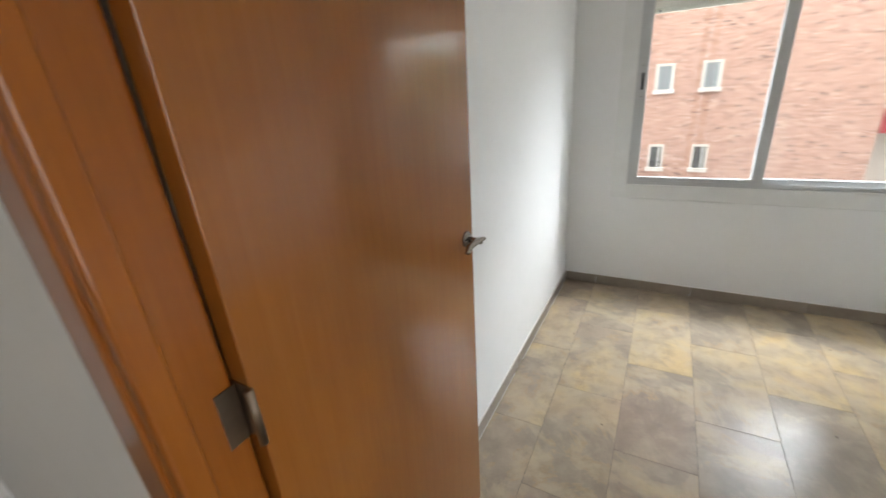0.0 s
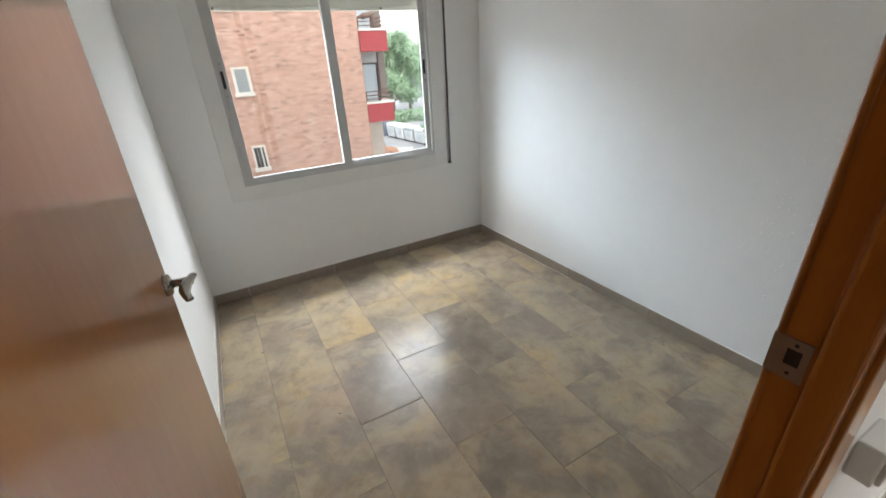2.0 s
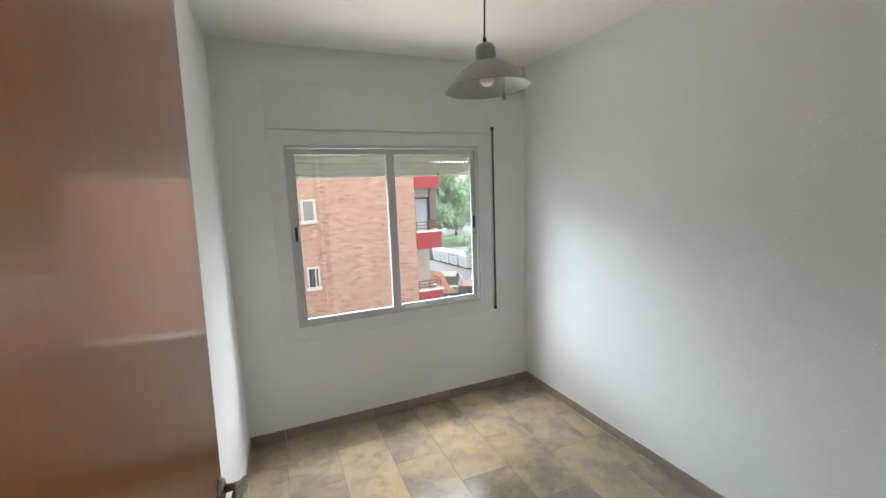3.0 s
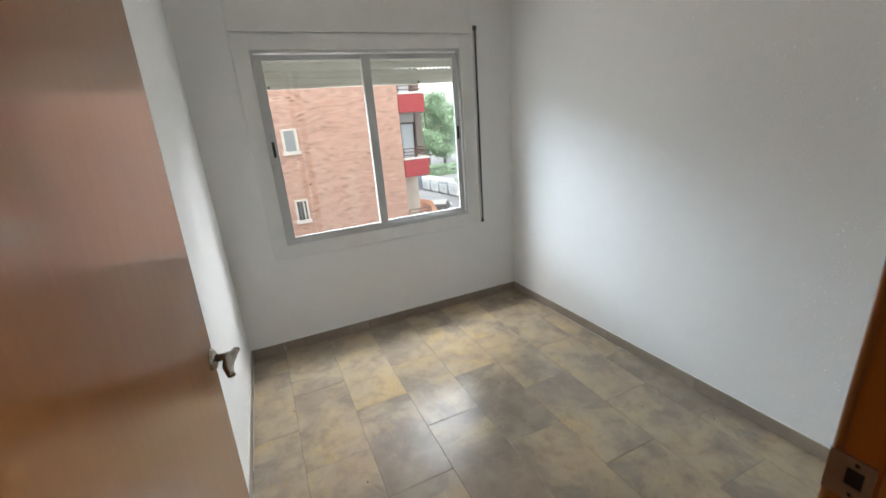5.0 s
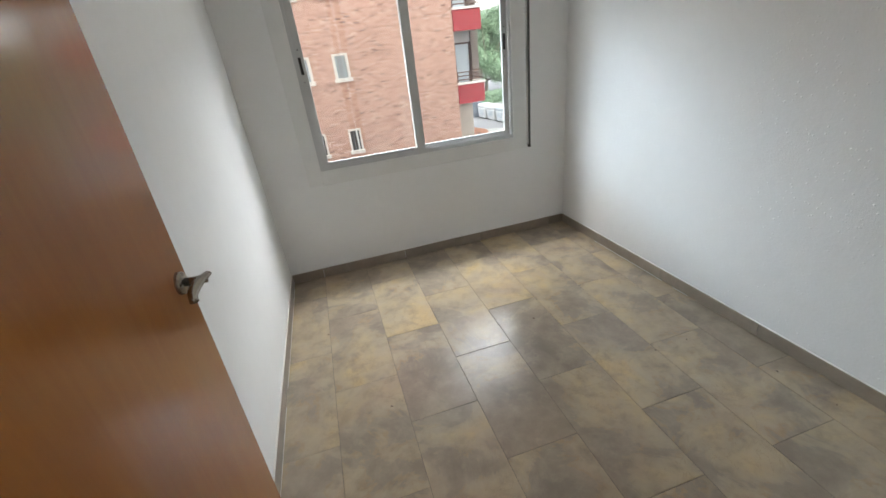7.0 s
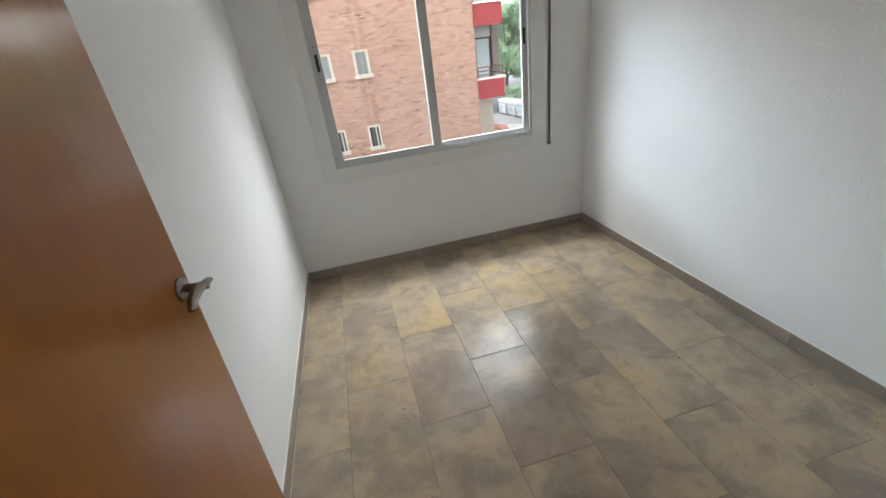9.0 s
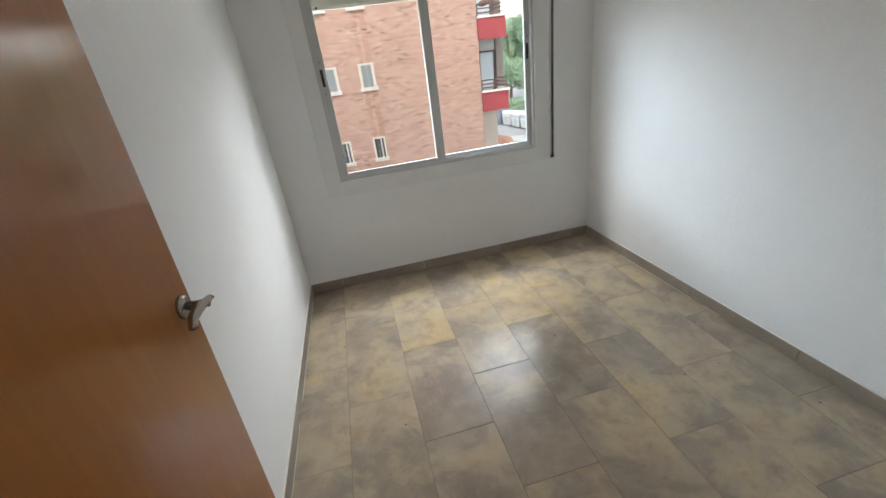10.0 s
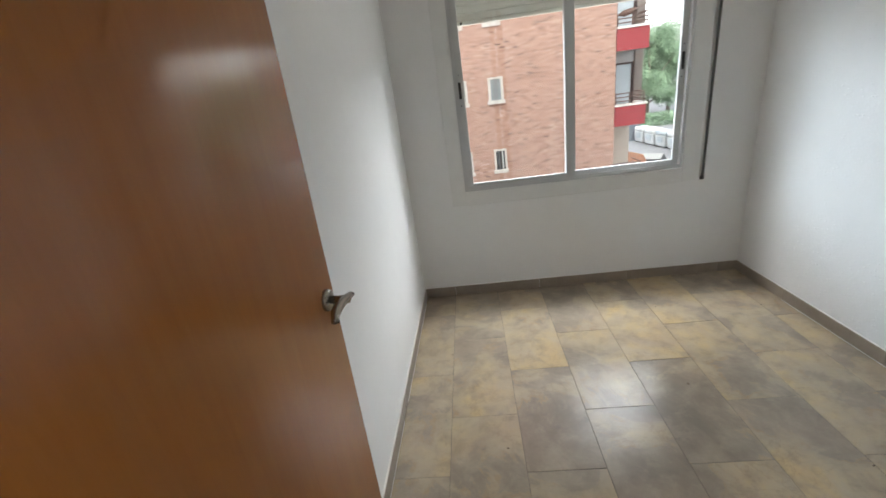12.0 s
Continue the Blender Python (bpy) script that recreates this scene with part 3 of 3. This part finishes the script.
for i in range(1, 7):
    edge = 0.26 if i == 2 else 0.80
    part("web", box((-0.715, -0.002, i * 0.043 - 0.009), (edge, 0.002, i * 0.043 + 0.005)), SLAT, shutter)
for k in range(15):
    x = 0.26 + 0.012 + k * 0.034
    part("web", box((x, -0.002, 0.077), (x + 0.020, 0.002, 0.091)), SLAT, shutter)
for x in (-0.60, 0.42):
    part("stopper", lathe([(0, 0.0), (0.007, 0.0), (0.007, 0.006)], 14), BLACK, shutter).matrix_basis = pose(x, -0.0095, -0.010, 90, 0, 0)
box_in = part("shutter_box", box((-0.755, YW + 0.235, 1.99), (0.615, YW + 0.258, 2.298)), TRIM)
tagged(box_in, "inside face of the shutter housing", "shutter box", kind="structure")
tagged(part("wall_lintel", box((WX0 + 0.0, YW + 0.002, WZ1 + 0.001), (WX1, YW + 0.128, 2.2999)), TRIM), "housing over the window frame", "lintel", kind="structure")

# strap of the shutter
strap = thing("shutter_strap", "dark grey woven strap of the roller shutter in its guide", "strap", (0.735, YW, 0.0))
part("guide", box((-0.014, -0.004, 0.668), (0.014, 0.0, 2.075), 0.001), TRIM, strap, "white guide channel")
part("band", box((-0.0075, -0.013, 0.675), (0.0075, -0.011, 2.068)), STRAP, strap)
part("lead_in", box((-0.012, -0.016, 2.050), (0.012, -0.002, 2.078), 0.002), STRAP, strap)
part("slot_cover", box((-0.011, -0.015, 0.664), (0.011, -0.002, 0.684), 0.002), BLACK, strap)

# ---- pendant lamp ----
lamp = thing("pendant_lamp", "grey enamel dome pendant lamp on a black cable", "lamp", (-0.022, -0.115, 2.012))
R = 0.168
TILT_LAMP = Matrix.Rotation(radians(-2.6), 4, Vector((0.47, 0.87, 0)).normalized())
outer = [(0.038, 0.098)] + [(0.038 + (R - 0.038) * u, 0.098 * (1 - u ** 1.6) ** 0.9) for u in [k / 14 for k in range(1, 14)]] + [(R, 0.0)]
for nm, prof, steps, mat, lab in (
    ("shade", outer + [(R + 0.0025, -0.004), (R - 0.001, -0.005)], 64, ENAMEL, "grey enamelled dome"),
    ("reflector", [(r - 0.003 if r > 0.045 else 0.034, z - 0.0035) for r, z in outer], 64, ENAMEL_IN, "pale inside of the shade"),
    ("cap", [(0.038, 0.092), (0.040, 0.128), (0.039, 0.146), (0.032, 0.160), (0.016, 0.167), (0, 0.168)], 40, ENAMEL, "grey cap over the socket"),
    ("bulb", [(0, 0.004), (0.014, 0.007), (0.026, 0.018), (0.030, 0.032), (0.026, 0.046), (0.016, 0.062), (0.014, 0.08), (0, 0.08)], 32, BULB, "unlit frosted bulb"),
    ("socket", [(0, 0.075), (0.019, 0.075), (0.019, 0.10), (0, 0.10)], 24, CABLE, ""),
    ("cord_grip", [(0.0075, 0.164), (0.0075, 0.184), (0.004, 0.192), (0, 0.192)], 16, CABLE, ""),
):
    part(nm, lathe(prof, steps), mat, lamp, lab, True).matrix_basis = TILT_LAMP
grip = TILT_LAMP @ Vector((0, 0, 0.188))
part("cable", tube([tuple(grip), (grip.x * 0.5, grip.y * 0.5, 0.36), (0, 0, H - 2.012 - 0.0005)], 0.0035, 10), CABLE, lamp, "black cable", True)
knob = part("pull_knob", lathe([(0, -0.03), (0.006, -0.028), (0.0075, -0.018), (0.005, -0.004), (0.002, 0.0), (0.0015, 0.06)], 16), ENAMEL, lamp, "small grey knob under the rim", True)
knob.matrix_basis = pose(-0.010, -0.140, -0.046)

# ---- outside: street ----
G = -6.0
own = part("wall_outer", wall_with_hole((-16.0, YW + 0.138, G), (14.0, YW + 0.40, 18.0), (-0.80, 0.654), (0.76, 2.302)), RENDERED)
tagged(own, "beige rendered outer wall of the flats, round the window", "wall", kind="structure")
ground = part("ground", box((-400, 1.6, G - 0.3), (400, 900, G)), ROAD)
tagged(ground, "grey asphalt street and car park", "ground", kind="structure")
pav = part("pavement", box((-60, 15.0, G + 0.004), (8.6, 15.9, G + 0.14), 0.02), PAVE)
tagged(pav, "pale paved strip along the brick building", "pavement", kind="structure")

FY, CX = 16.6, 5.41
ST = 2.87
bld = thing("apartment_building", "brick apartment building with red balcony fronts across the yard", "building", (0, FY, G))
part("wall", box((-6.1, 0.0, 0.0), (2.95, 11.0, 25.6)), BRICK, bld, "salmon facing brick wall")
part("wall", box((2.95, 0.0, 0.0), (CX, 10.9, 13.2)), BRICK, bld)
part("recess_wall", box((CX, 1.15, 0.0), (6.46, 10.8, 13.0)), CREAM, bld, "beige rendered wall behind the balconies")
part("roof", box((-6.3, -0.2, 25.6), (3.1, 11.2, 25.85), 0.02), CAP, bld)
def far_window(x0, z0, dark):
    """Small bathroom window in a pale surround, set into the brick."""
    wide, tall = (0.54, 1.00) if dark else (0.62, 1.00)
    x0 -= (wide - 0.53) / 2
    z0 += 0.12
    xr, zt_ = x0 + wide, z0 + tall
    w = part("window", box((x0, -0.035, z0), (x0 + 0.08, 0.01, zt_), 0.004), FARFRAME, bld, "pale stone window surround")
    part("surround", box((xr - 0.08, -0.035, z0), (xr, 0.01, zt_), 0.004), FARFRAME, w)
    part("surround", box((x0 + 0.08, -0.035, zt_ - 0.08), (xr - 0.08, 0.01, zt_), 0.004), FARFRAME, w)
    part("sill", box((x0 - 0.05, -0.09, z0 - 0.04), (xr + 0.05, 0.01, z0 + 0.11), 0.01), FARFRAME, w)
    for a, b in ((x0 + 0.08, x0 + 0.115), (xr - 0.115, xr - 0.08)):
        part("sash", box((a, -0.014, z0 + 0.11), (b, 0.008, zt_ - 0.08)), DARKPANE if dark else FARSASH, w)
    part("pane", box((x0 + 0.115, -0.008, z0 + 0.11), (xr - 0.115, 0.006, zt_ - 0.08)), DARKPANE if dark else FARGLASS, w)
    if dark:
        part("curtain", box((xr - 0.215, -0.012, z0 + 0.11), (xr - 0.150, -0.008, zt_ - 0.08)), FARSASH, w, "pale curtain at the pane's edge")
        part("glazing_bar", box((x0 + 0.20, -0.02, z0 + 0.11), (x0 + 0.222, -0.008, zt_ - 0.08)), FARGLASS, w)
for row in range(-1, 6):
    for x in (0.355, -1.12):
        far_window(x, 0.33 + ST * row - G - (0.03 if row < 0 else 0.0), row < 0)
for row in range(-1, 2):
    zt = -0.34 + ST * row - G
    b = part("balcony", box((CX + 0.004, -0.05, zt - 0.78), (6.64, 0.10, zt), 0.01), RED, bld, "red balcony front with a white cap")
    part("side_front", box((6.52, 0.10, zt - 0.78), (6.64, 1.0, zt), 0.01), RED, b)
    part("cap", box((CX + 0.004, -0.09, zt + 0.004), (6.70, 0.16, zt + 0.085), 0.01), CAP, b)
    part("cap", box((6.48, 0.16, zt + 0.004), (6.70, 1.0, zt + 0.085), 0.01), CAP, b)
    part("slab", box((CX + 0.004, 0.10, zt - 0.78), (6.52, 1.14, zt - 0.62)), CAP, b)
    for k in range(3):
        z = zt + 0.20 + 0.15 * k
        part("rail", tube([(CX + 0.01, 0.04, z), (6.58, 0.04, z)], 0.022, 8), BROWN, b)
        part("rail", tube([(6.58, 0.04, z), (6.58, 1.0, z)], 0.022, 8), BROWN, b)
    for x in (CX + 0.05, 6.0, 6.58):
        part("post", tube([(x, 0.04, zt + 0.085), (x, 0.04, zt + 0.52)], 0.022, 8), BROWN, b)
    if row < 0:
        continue
    w = part("balcony_window", box((5.70, 1.09, zt + 0.02), (5.80, 1.16, zt + 1.66), 0.005), DARKWOOD, bld, "dark balcony window with a grey roller shutter")
    part("sash", box((6.42, 1.09, zt + 0.02), (6.56, 1.16, zt + 1.66), 0.005), DARKWOOD, w)
    part("sash", box((5.80, 1.09, zt + 1.58), (6.42, 1.16, zt + 1.66), 0.005), DARKWOOD, w)
    part("pane", box((5.80, 1.11, zt + 0.02), (6.42, 1.155, zt + 1.58)), CURTAIN, w, "pane with a pale blind behind")
    part("shutter", box((5.68, 1.06, zt + 1.66), (6.50, 1.16, zt + 2.22), 0.005), ROLLER, w, "grey shutter box")
    part("pillar", box((6.52, 1.0, zt - 0.60), (6.86, 1.14, zt + 2.09), 0.005), SHADED_RENDER, bld, "rendered pillar at the balcony's end, with its shade in the colour")

# closed parasol lying over the top balcony's rail
para = thing("parasol", "closed brown parasol leaning on the balcony rail", "parasol", (5.45, FY + 0.05, 3.02))
part("canopy", tube([(0.0, 0, 0.0), (0.25, 0, 0.03), (0.55, 0, 0.10), (0.72, 0, 0.16)], [0.02, 0.12, 0.10, 0.03], 10), BROWN, para)
part("pole", tube([(0.70, 0, 0.15), (1.25, 0, 0.36)], 0.02, 8), BROWN, para)

# orange sheet on posts, added for an unclear orange patch beside the ground floor
awn = thing("awning", "orange sloping sheet on posts beside the ground floor", "awning", (6.5, FY + 2.6, G))
bm = bmesh.new()
vs = [bm.verts.new(p) for p in ((0, 2.3, 3.2), (1.8, 1.4, 2.75), (1.6, -0.3, 2.1), (0, 0, 2.45), (0, 0, 2.25), (1.6, -0.3, 1.9))]
bm.faces.new((vs[0], vs[3], vs[2], vs[1]))
bm.faces.new((vs[3], vs[4], vs[5], vs[2]))
bmesh.ops.solidify(bm, geom=bm.faces[:], thickness=0.02)
part("canvas", bm, AWNING, awn)
for x, y, z in ((0.05, 0.08, 2.40), (1.5, -0.2, 2.05), (1.7, 1.3, 2.65), (0.05, 2.2, 3.1)):
    part("post", tube([(x, y, 0.0), (x, y, z)], 0.025, 8), CAP, awn)


def container(place, turn, lid_mat, label):
    """Street recycling container: tapered body, domed lid, front panel, feet."""
    t = thing("recycling_container", label, "container", place, group="row of recycling containers", turn=turn)
    bm = box((-0.78, -0.55, 0.12), (0.78, 0.55, 1.05), 0.06)
    for v in bm.verts:
        k = 0.86 + 0.14 * (v.co.z - 0.12) / 0.93
        v.co.x *= k
        v.co.y *= k
    part("body", bm, BIN, t)
    bm = box((-0.80, -0.57, 1.05), (0.80, 0.57, 1.45), 0.16, 4)
    part("lid", bm, lid_mat, t)
    part("panel", box((-0.35, -0.575, 0.45), (0.35, -0.50, 0.95), 0.02), BINBLUE, t)
    for x in (-0.6, 0.6):
        part("foot", box((x - 0.08, -0.4, 0.0), (x + 0.08, 0.4, 0.12)), TYRE, t)
    return t
for k, (lm, lab) in enumerate(((BINLID, "pale grey recycling container with a white lid"), (BINLID, "pale grey recycling container with a white lid"), (BINBLUE, "pale grey recycling container with a blue lid"), (BINLID, "pale grey recycling container with a white lid"))):
    container((15.75 + 0.22 * k, 39.0 - 1.75 * k, G), -83, lm, lab)
gb = thing("green_plant_block", "green block standing in for plants behind the recycling containers", "container", (16.6, 43.5, G))
part("body", box((-1.0, -0.6, 0.1), (1.0, 0.6, 1.3), 0.08), GREEN, gb)
part("lid", box((-1.02, -0.62, 1.3), (1.02, 0.62, 1.55), 0.1), GREEN, gb)
ki = thing("storage_shed", "slate grey shed at the edge of the street", "shed", (15.2, 41.0, G))
part("wall", box((-1.0, -0.8, 0.0), (0.6, 0.8, 1.45), 0.02), KIOSK, ki)
part("roof", box((-1.08, -0.88, 1.45), (0.68, 0.88, 1.54), 0.02), KIOSK, ki)


def car(place, turn, paint, label):
    """Small hatchback: body, glasshouse, wheels with rims, lights."""
    t = thing("car", label, "car", place, group="parked cars", turn=turn)
    bm = box((-1.95, -0.83, 0.28), (1.95, 0.83, 0.88), 0.16, 4)
    part("body", bm, paint, t)
    bm = box((-1.75, -0.76, 0.80), (1.05, 0.76, 1.44), 0.05, 3)
    for v in bm.verts:
        if v.co.z > 1.1:
            v.co.x = -1.45 + (v.co.x + 1.75) * 0.66
            v.co.y *= 0.82
    part("glasshouse", bm, DARKPANE, t)
    part("roof", box((-1.40, -0.60, 1.43), (0.35, 0.60, 1.475), 0.02), paint, t)
    for x in (-1.2, 1.25):
        for y in (-0.83, 0.70):
            w = part("wheel", lathe([(0.19, 0.0), (0.29, 0.0), (0.31, 0.03), (0.31, 0.12), (0.29, 0.15), (0.19, 0.15)], 24), TYRE, t)
            w.matrix_basis = pose(x, y + 0.14, 0.31, 90, 0, 0)
            part("rim", lathe([(0, 0.02), (0.19, 0.03), (0.19, 0.14), (0, 0.13)], 20), STEEL, w)
    for y in (-0.6, 0.6):
        part("headlight", box((1.86, y - 0.16, 0.62), (1.95, y + 0.16, 0.76), 0.03), BULB, t)
        part("taillight", box((-1.96, y - 0.12, 0.62), (-1.88, y + 0.12, 0.8), 0.02), CARRED, t)
    return t
car((11.2, 26.2, G), 60, CARWHITE, "white parked hatchback near the awning")
car((11.2, 22.6, G), 60, CARRED, "red parked hatchback beside the white one")


def tree(place, height, spread, seed):
    """Street tree: tapered trunk, limbs, and a crown of leaf clumps with gaps."""
    rnd = random.Random(seed)
    t = thing("tree", "broad green street tree, beyond the containers; nearer ones are unseen additions", "tree", place, group="street trees")
    trunk = tube([(0, 0, 0), (0.1, 0.05, height * 0.2), (0.05, 0.1, height * 0.42), (0.2, 0.1, height * 0.75)], [0.26, 0.2, 0.16, 0.05], 10)
    part("trunk", trunk, BARK, t)
    tips = []
    for k in range(9):
        a, z0 = k * 2.4 + rnd.random(), height * (0.22 + 0.05 * k)
        r = spread * (0.55 + 0.4 * rnd.random())
        tip = (r * math.cos(a), r * math.sin(a), z0 + height * (0.16 + 0.14 * rnd.random()))
        tips.append(tip)
        part("limb", tube([(0.05, 0.05, z0), (tip[0] * 0.5, tip[1] * 0.5, z0 + (tip[2] - z0) * 0.35), tip], [0.1, 0.06, 0.025], 7), BARK, t)
    verts, faces = [], []
    centres = []
    for k in range(50):
        a = rnd.random() * 6.283
        q = math.sqrt(rnd.random())
        h = rnd.random()
        r = spread * q * (1.05 - 0.75 * abs(h - 0.42))
        centres.append((r * math.cos(a), r * math.sin(a), height * (0.24 + 0.72 * h), spread * (0.2 + 0.16 * rnd.random())))
    for cx, cy, cz, cr in centres:
        for k in range(480):
            d = Vector((rnd.gauss(0, 1), rnd.gauss(0, 1), rnd.gauss(0, 0.8))).normalized() * (cr * (0.55 + 0.5 * rnd.random()))
            p = Vector((cx, cy, cz)) + d
            u = Vector((rnd.gauss(0, 1), rnd.gauss(0, 1), rnd.gauss(0, 1))).normalized()
            w = u.orthogonal().normalized()
            s = 0.075 + 0.085 * rnd.random()
            i = len(verts)
            verts += [p - u * s, p + w * s * 0.55, p + u * s, p - w * s * 0.55]
            faces.append((i, i + 1, i + 2, i + 3))
    me = bpy.data.meshes.new("crown")
    me.from_pydata([tuple(v) for v in verts], [], faces)
    me.materials.append(LEAF)
    ob = new("crown", me)
    ob.parent = t
tree((20.6, 50.5, G), 10.4, 3.6, 3)
tree((24.6, 54.0, G), 10.0, 3.8, 8)
tree((18.4, 58.0, G), 10.2, 3.4, 11)
tree((30.5, 57.0, G), 10.6, 4.0, 21)
for place, height, seed in (((13.3, 20.0, G), 6.1, 31), ((16.8, 24.0, G), 6.4, 32), ((18.6, 20.0, G), 6.0, 33), ((22.5, 26.0, G), 6.6, 34), ((19.4, 29.0, G), 6.5, 35)):
    tree(place, height, 2.9, seed)
hedge_rnd = random.Random(4)
hv, hf = [], []
for k in range(5000):
    p = Vector((14 + 20 * hedge_rnd.random(), 47.5 + 1.4 * hedge_rnd.random(), G + 1.5 * hedge_rnd.random()))
    u = Vector((hedge_rnd.gauss(0, 1), hedge_rnd.gauss(0, 1), hedge_rnd.gauss(0, 1))).normalized()
    w = u.orthogonal().normalized()
    i = len(hv)
    hv += [tuple(p - u * 0.14), tuple(p + w * 0.08), tuple(p + u * 0.14), tuple(p - w * 0.08)]
    hf.append((i, i + 1, i + 2, i + 3))
me = bpy.data.meshes.new("hedge")
me.from_pydata(hv, [], hf)
me.materials.append(LEAF)
tagged(new("hedge", me), "low green hedge behind the containers", "hedge", kind="stuff")

# ---- baseboards of cut tile ----
def skirting(name, a, b, normal, phase, joints=()):
    """Cut tile strips 7 cm high along a wall, from a to b, with a thin line of caulk on top."""
    a, b = Vector((*a, 0)), Vector((*b, 0))
    n3 = Vector((*normal, 0))
    run = (b - a).length
    d = (b - a) / run
    root = thing(name, "cut sandstone-look tile baseboard along the wall", "baseboard", (0, 0, 0), "structure")
    cuts = [0.0] + [c for c in np.arange(phase, run, 0.60) if 0.04 < c < run - 0.04] + [run]
    for s, e in zip(cuts, cuts[1:]):
        p, q = a + d * (s + 0.001), a + d * (e - 0.001)
        c, half = (p + q) / 2 + n3 * 0.0045, (q - p).length / 2
        t = part("tile_strip", box((-half, -0.0045, 0.002), (half, 0.0045, 0.070), 0.0012, 1), SKIRT, root)
        t.matrix_basis = Matrix.Translation(c) @ Matrix.Rotation(math.atan2(d.y, d.x), 4, "Z")
    bead = part("caulk", box((-run / 2, -0.0035, 0.0702), (run / 2, 0.0035, 0.0722)), CAULK, root, "thin pale caulk line")
    bead.matrix_basis = Matrix.Translation((a + b) / 2 + n3 * 0.004) @ Matrix.Rotation(math.atan2(d.y, d.x), 4, "Z")
    for u0, u1 in joints:
        foot = part("caulk", box((run * (u0 - 0.5), -0.001, 0.0), (run * (u1 - 0.5), 0.001, 0.0018)), CAULK, root, "pale joint along the floor")
        foot.matrix_basis = Matrix.Translation((a + b) / 2 + n3 * 0.0100) @ Matrix.Rotation(math.atan2(d.y, d.x), 4, "Z")
skirting("baseboard_north", (XL, YW), (XR, YW), (0, -1), 0.22)
skirting("baseboard_east", (XR, YW - 0.0095), (XRD, YD), (-1, 0), 0.42, ((0.16, 0.40), (0.43, 0.47)))
skirting("baseboard_west", (XLD, YD + 0.013), (XL, YW - 0.0095), (1, 0), 0.30, ((0.2, 0.55), (0.6, 0.97)))
skirting("baseboard_south", (OX1 + 0.112, YD), (XRD - 0.0095, YD), (0, 1), 0.4)
skirting("baseboard_passage", (OX1 + CW - 0.012, YH), (HX1, YH), (0, -1), 0.5)

# ---- floor: half-bond tiles 30 x 60 cm ----
floor = part("floor", box((HX0, YB, -0.08), (HX1, YW, -0.0016)), GROUT)
tagged(floor, "glossy sandstone-look stoneware tile floor in half bond", "floor", kind="structure")
TONES = {(-1, 0): 0.62, (-1, -1): 0.16, (-1, 1): 0.30, (0, 0): 0.86, (0, -1): 0.28, (0, 1): 0.5, (0, -2): 0.42,
         (1, 0): 0.55, (1, -1): 0.50, (1, 1): 0.75, (1, -2): 0.55, (-2, 0): 0.74, (-2, -1): 0.14, (-2, -2): 0.62, (-2, 1): 0.35,
         (-3, 1): 0.45, (-3, 0): 0.72, (-3, -1): 0.60, (-4, 0): 0.33, (-4, -1): 0.5, (-4, -2): 0.45, (2, 0): 0.6, (2, -1): 0.52, (2, -2): 0.48, (3, 0): 0.6, (3, -1): 0.0, (3, -2): 0.5}
shared = {}
tile_rnd = random.Random(12)
JOINT = 0.0009
for k in range(-9, 7):
    phase = 0.3 if k % 2 == 0 else 0.0
    for j in range(-7, 3):
        x0, x1 = max(0.3 * k, HX0), min(0.3 * k + 0.3, HX1)
        y0, y1 = 0.6 * j + phase, 0.6 * j + phase + 0.6
        y0, y1 = max(y0, YB), min(y1, YW)
        spans = []
        if y1 > YH and x1 > XLD and x0 < XRD:
            a0, a1 = max(x0, XLD), min(x1, XRD)
            spans.append((a0, a1, max(y0, YH), y1))
        if y0 < YH:
            spans.append((x0, x1, y0, min(y1, YH)))
        for a0, a1, b0, b1 in spans:
            if a1 - a0 < 0.02 or b1 - b0 < 0.02:
                continue
            w, h = round(a1 - a0 - 2 * JOINT, 4), round(b1 - b0 - 2 * JOINT, 4)
            if (w, h) not in shared:
                bm = box((-w / 2, -h / 2, -0.009), (w / 2, h / 2, 0.0), 0.0009, 1)
                me = bpy.data.meshes.new("tile")
                bm.to_mesh(me)
                bm.free()
                me.materials.append(TILE)
                shared[(w, h)] = me
            t = new("tile", shared[(w, h)])
            t.parent = floor
            t.location = ((a0 + a1) / 2, (b0 + b1) / 2, tile_rnd.uniform(-0.0003, 0.0002))
            t.rotation_euler = (tile_rnd.uniform(-0.0009, 0.0009), tile_rnd.uniform(-0.0012, 0.0012), 0)
            tone = TONES.get((k, j), 0.36 + 0.40 * tile_rnd.random())
            t.color = (tone, tile_rnd.random(), 0, 1)

# crumbs of plaster and dirt on the floor
crumb_rnd = random.Random(5)
bm = bmesh.new()
for x, y in ((0.336, 0.791), (-0.909, 0.469), (-0.662, -0.185), (0.898, 0.714), (0.197, 0.115), (0.593, -0.345), (0.776, -0.343), (0.946, -0.651), (0.977, -0.859), (0.907, -0.056)):
    r = crumb_rnd.uniform(0.0025, 0.0045)
    turn = Matrix.Translation((x, y, r * 0.35)) @ Matrix.Rotation(crumb_rnd.uniform(0, 3), 4, "Z") @ Matrix.Diagonal((1.6, 0.8, 0.5, 1))
    bmesh.ops.create_icosphere(bm, subdivisions=1, radius=r, matrix=turn)
for v in bm.verts:
    v.co += Vector((crumb_rnd.uniform(-1, 1), crumb_rnd.uniform(-1, 1), 0)) * 0.0006
tagged(part("floor_crumbs", bm, DIRT), "small brown crumbs of dirt on the tiles", "crumbs", kind="stuff")
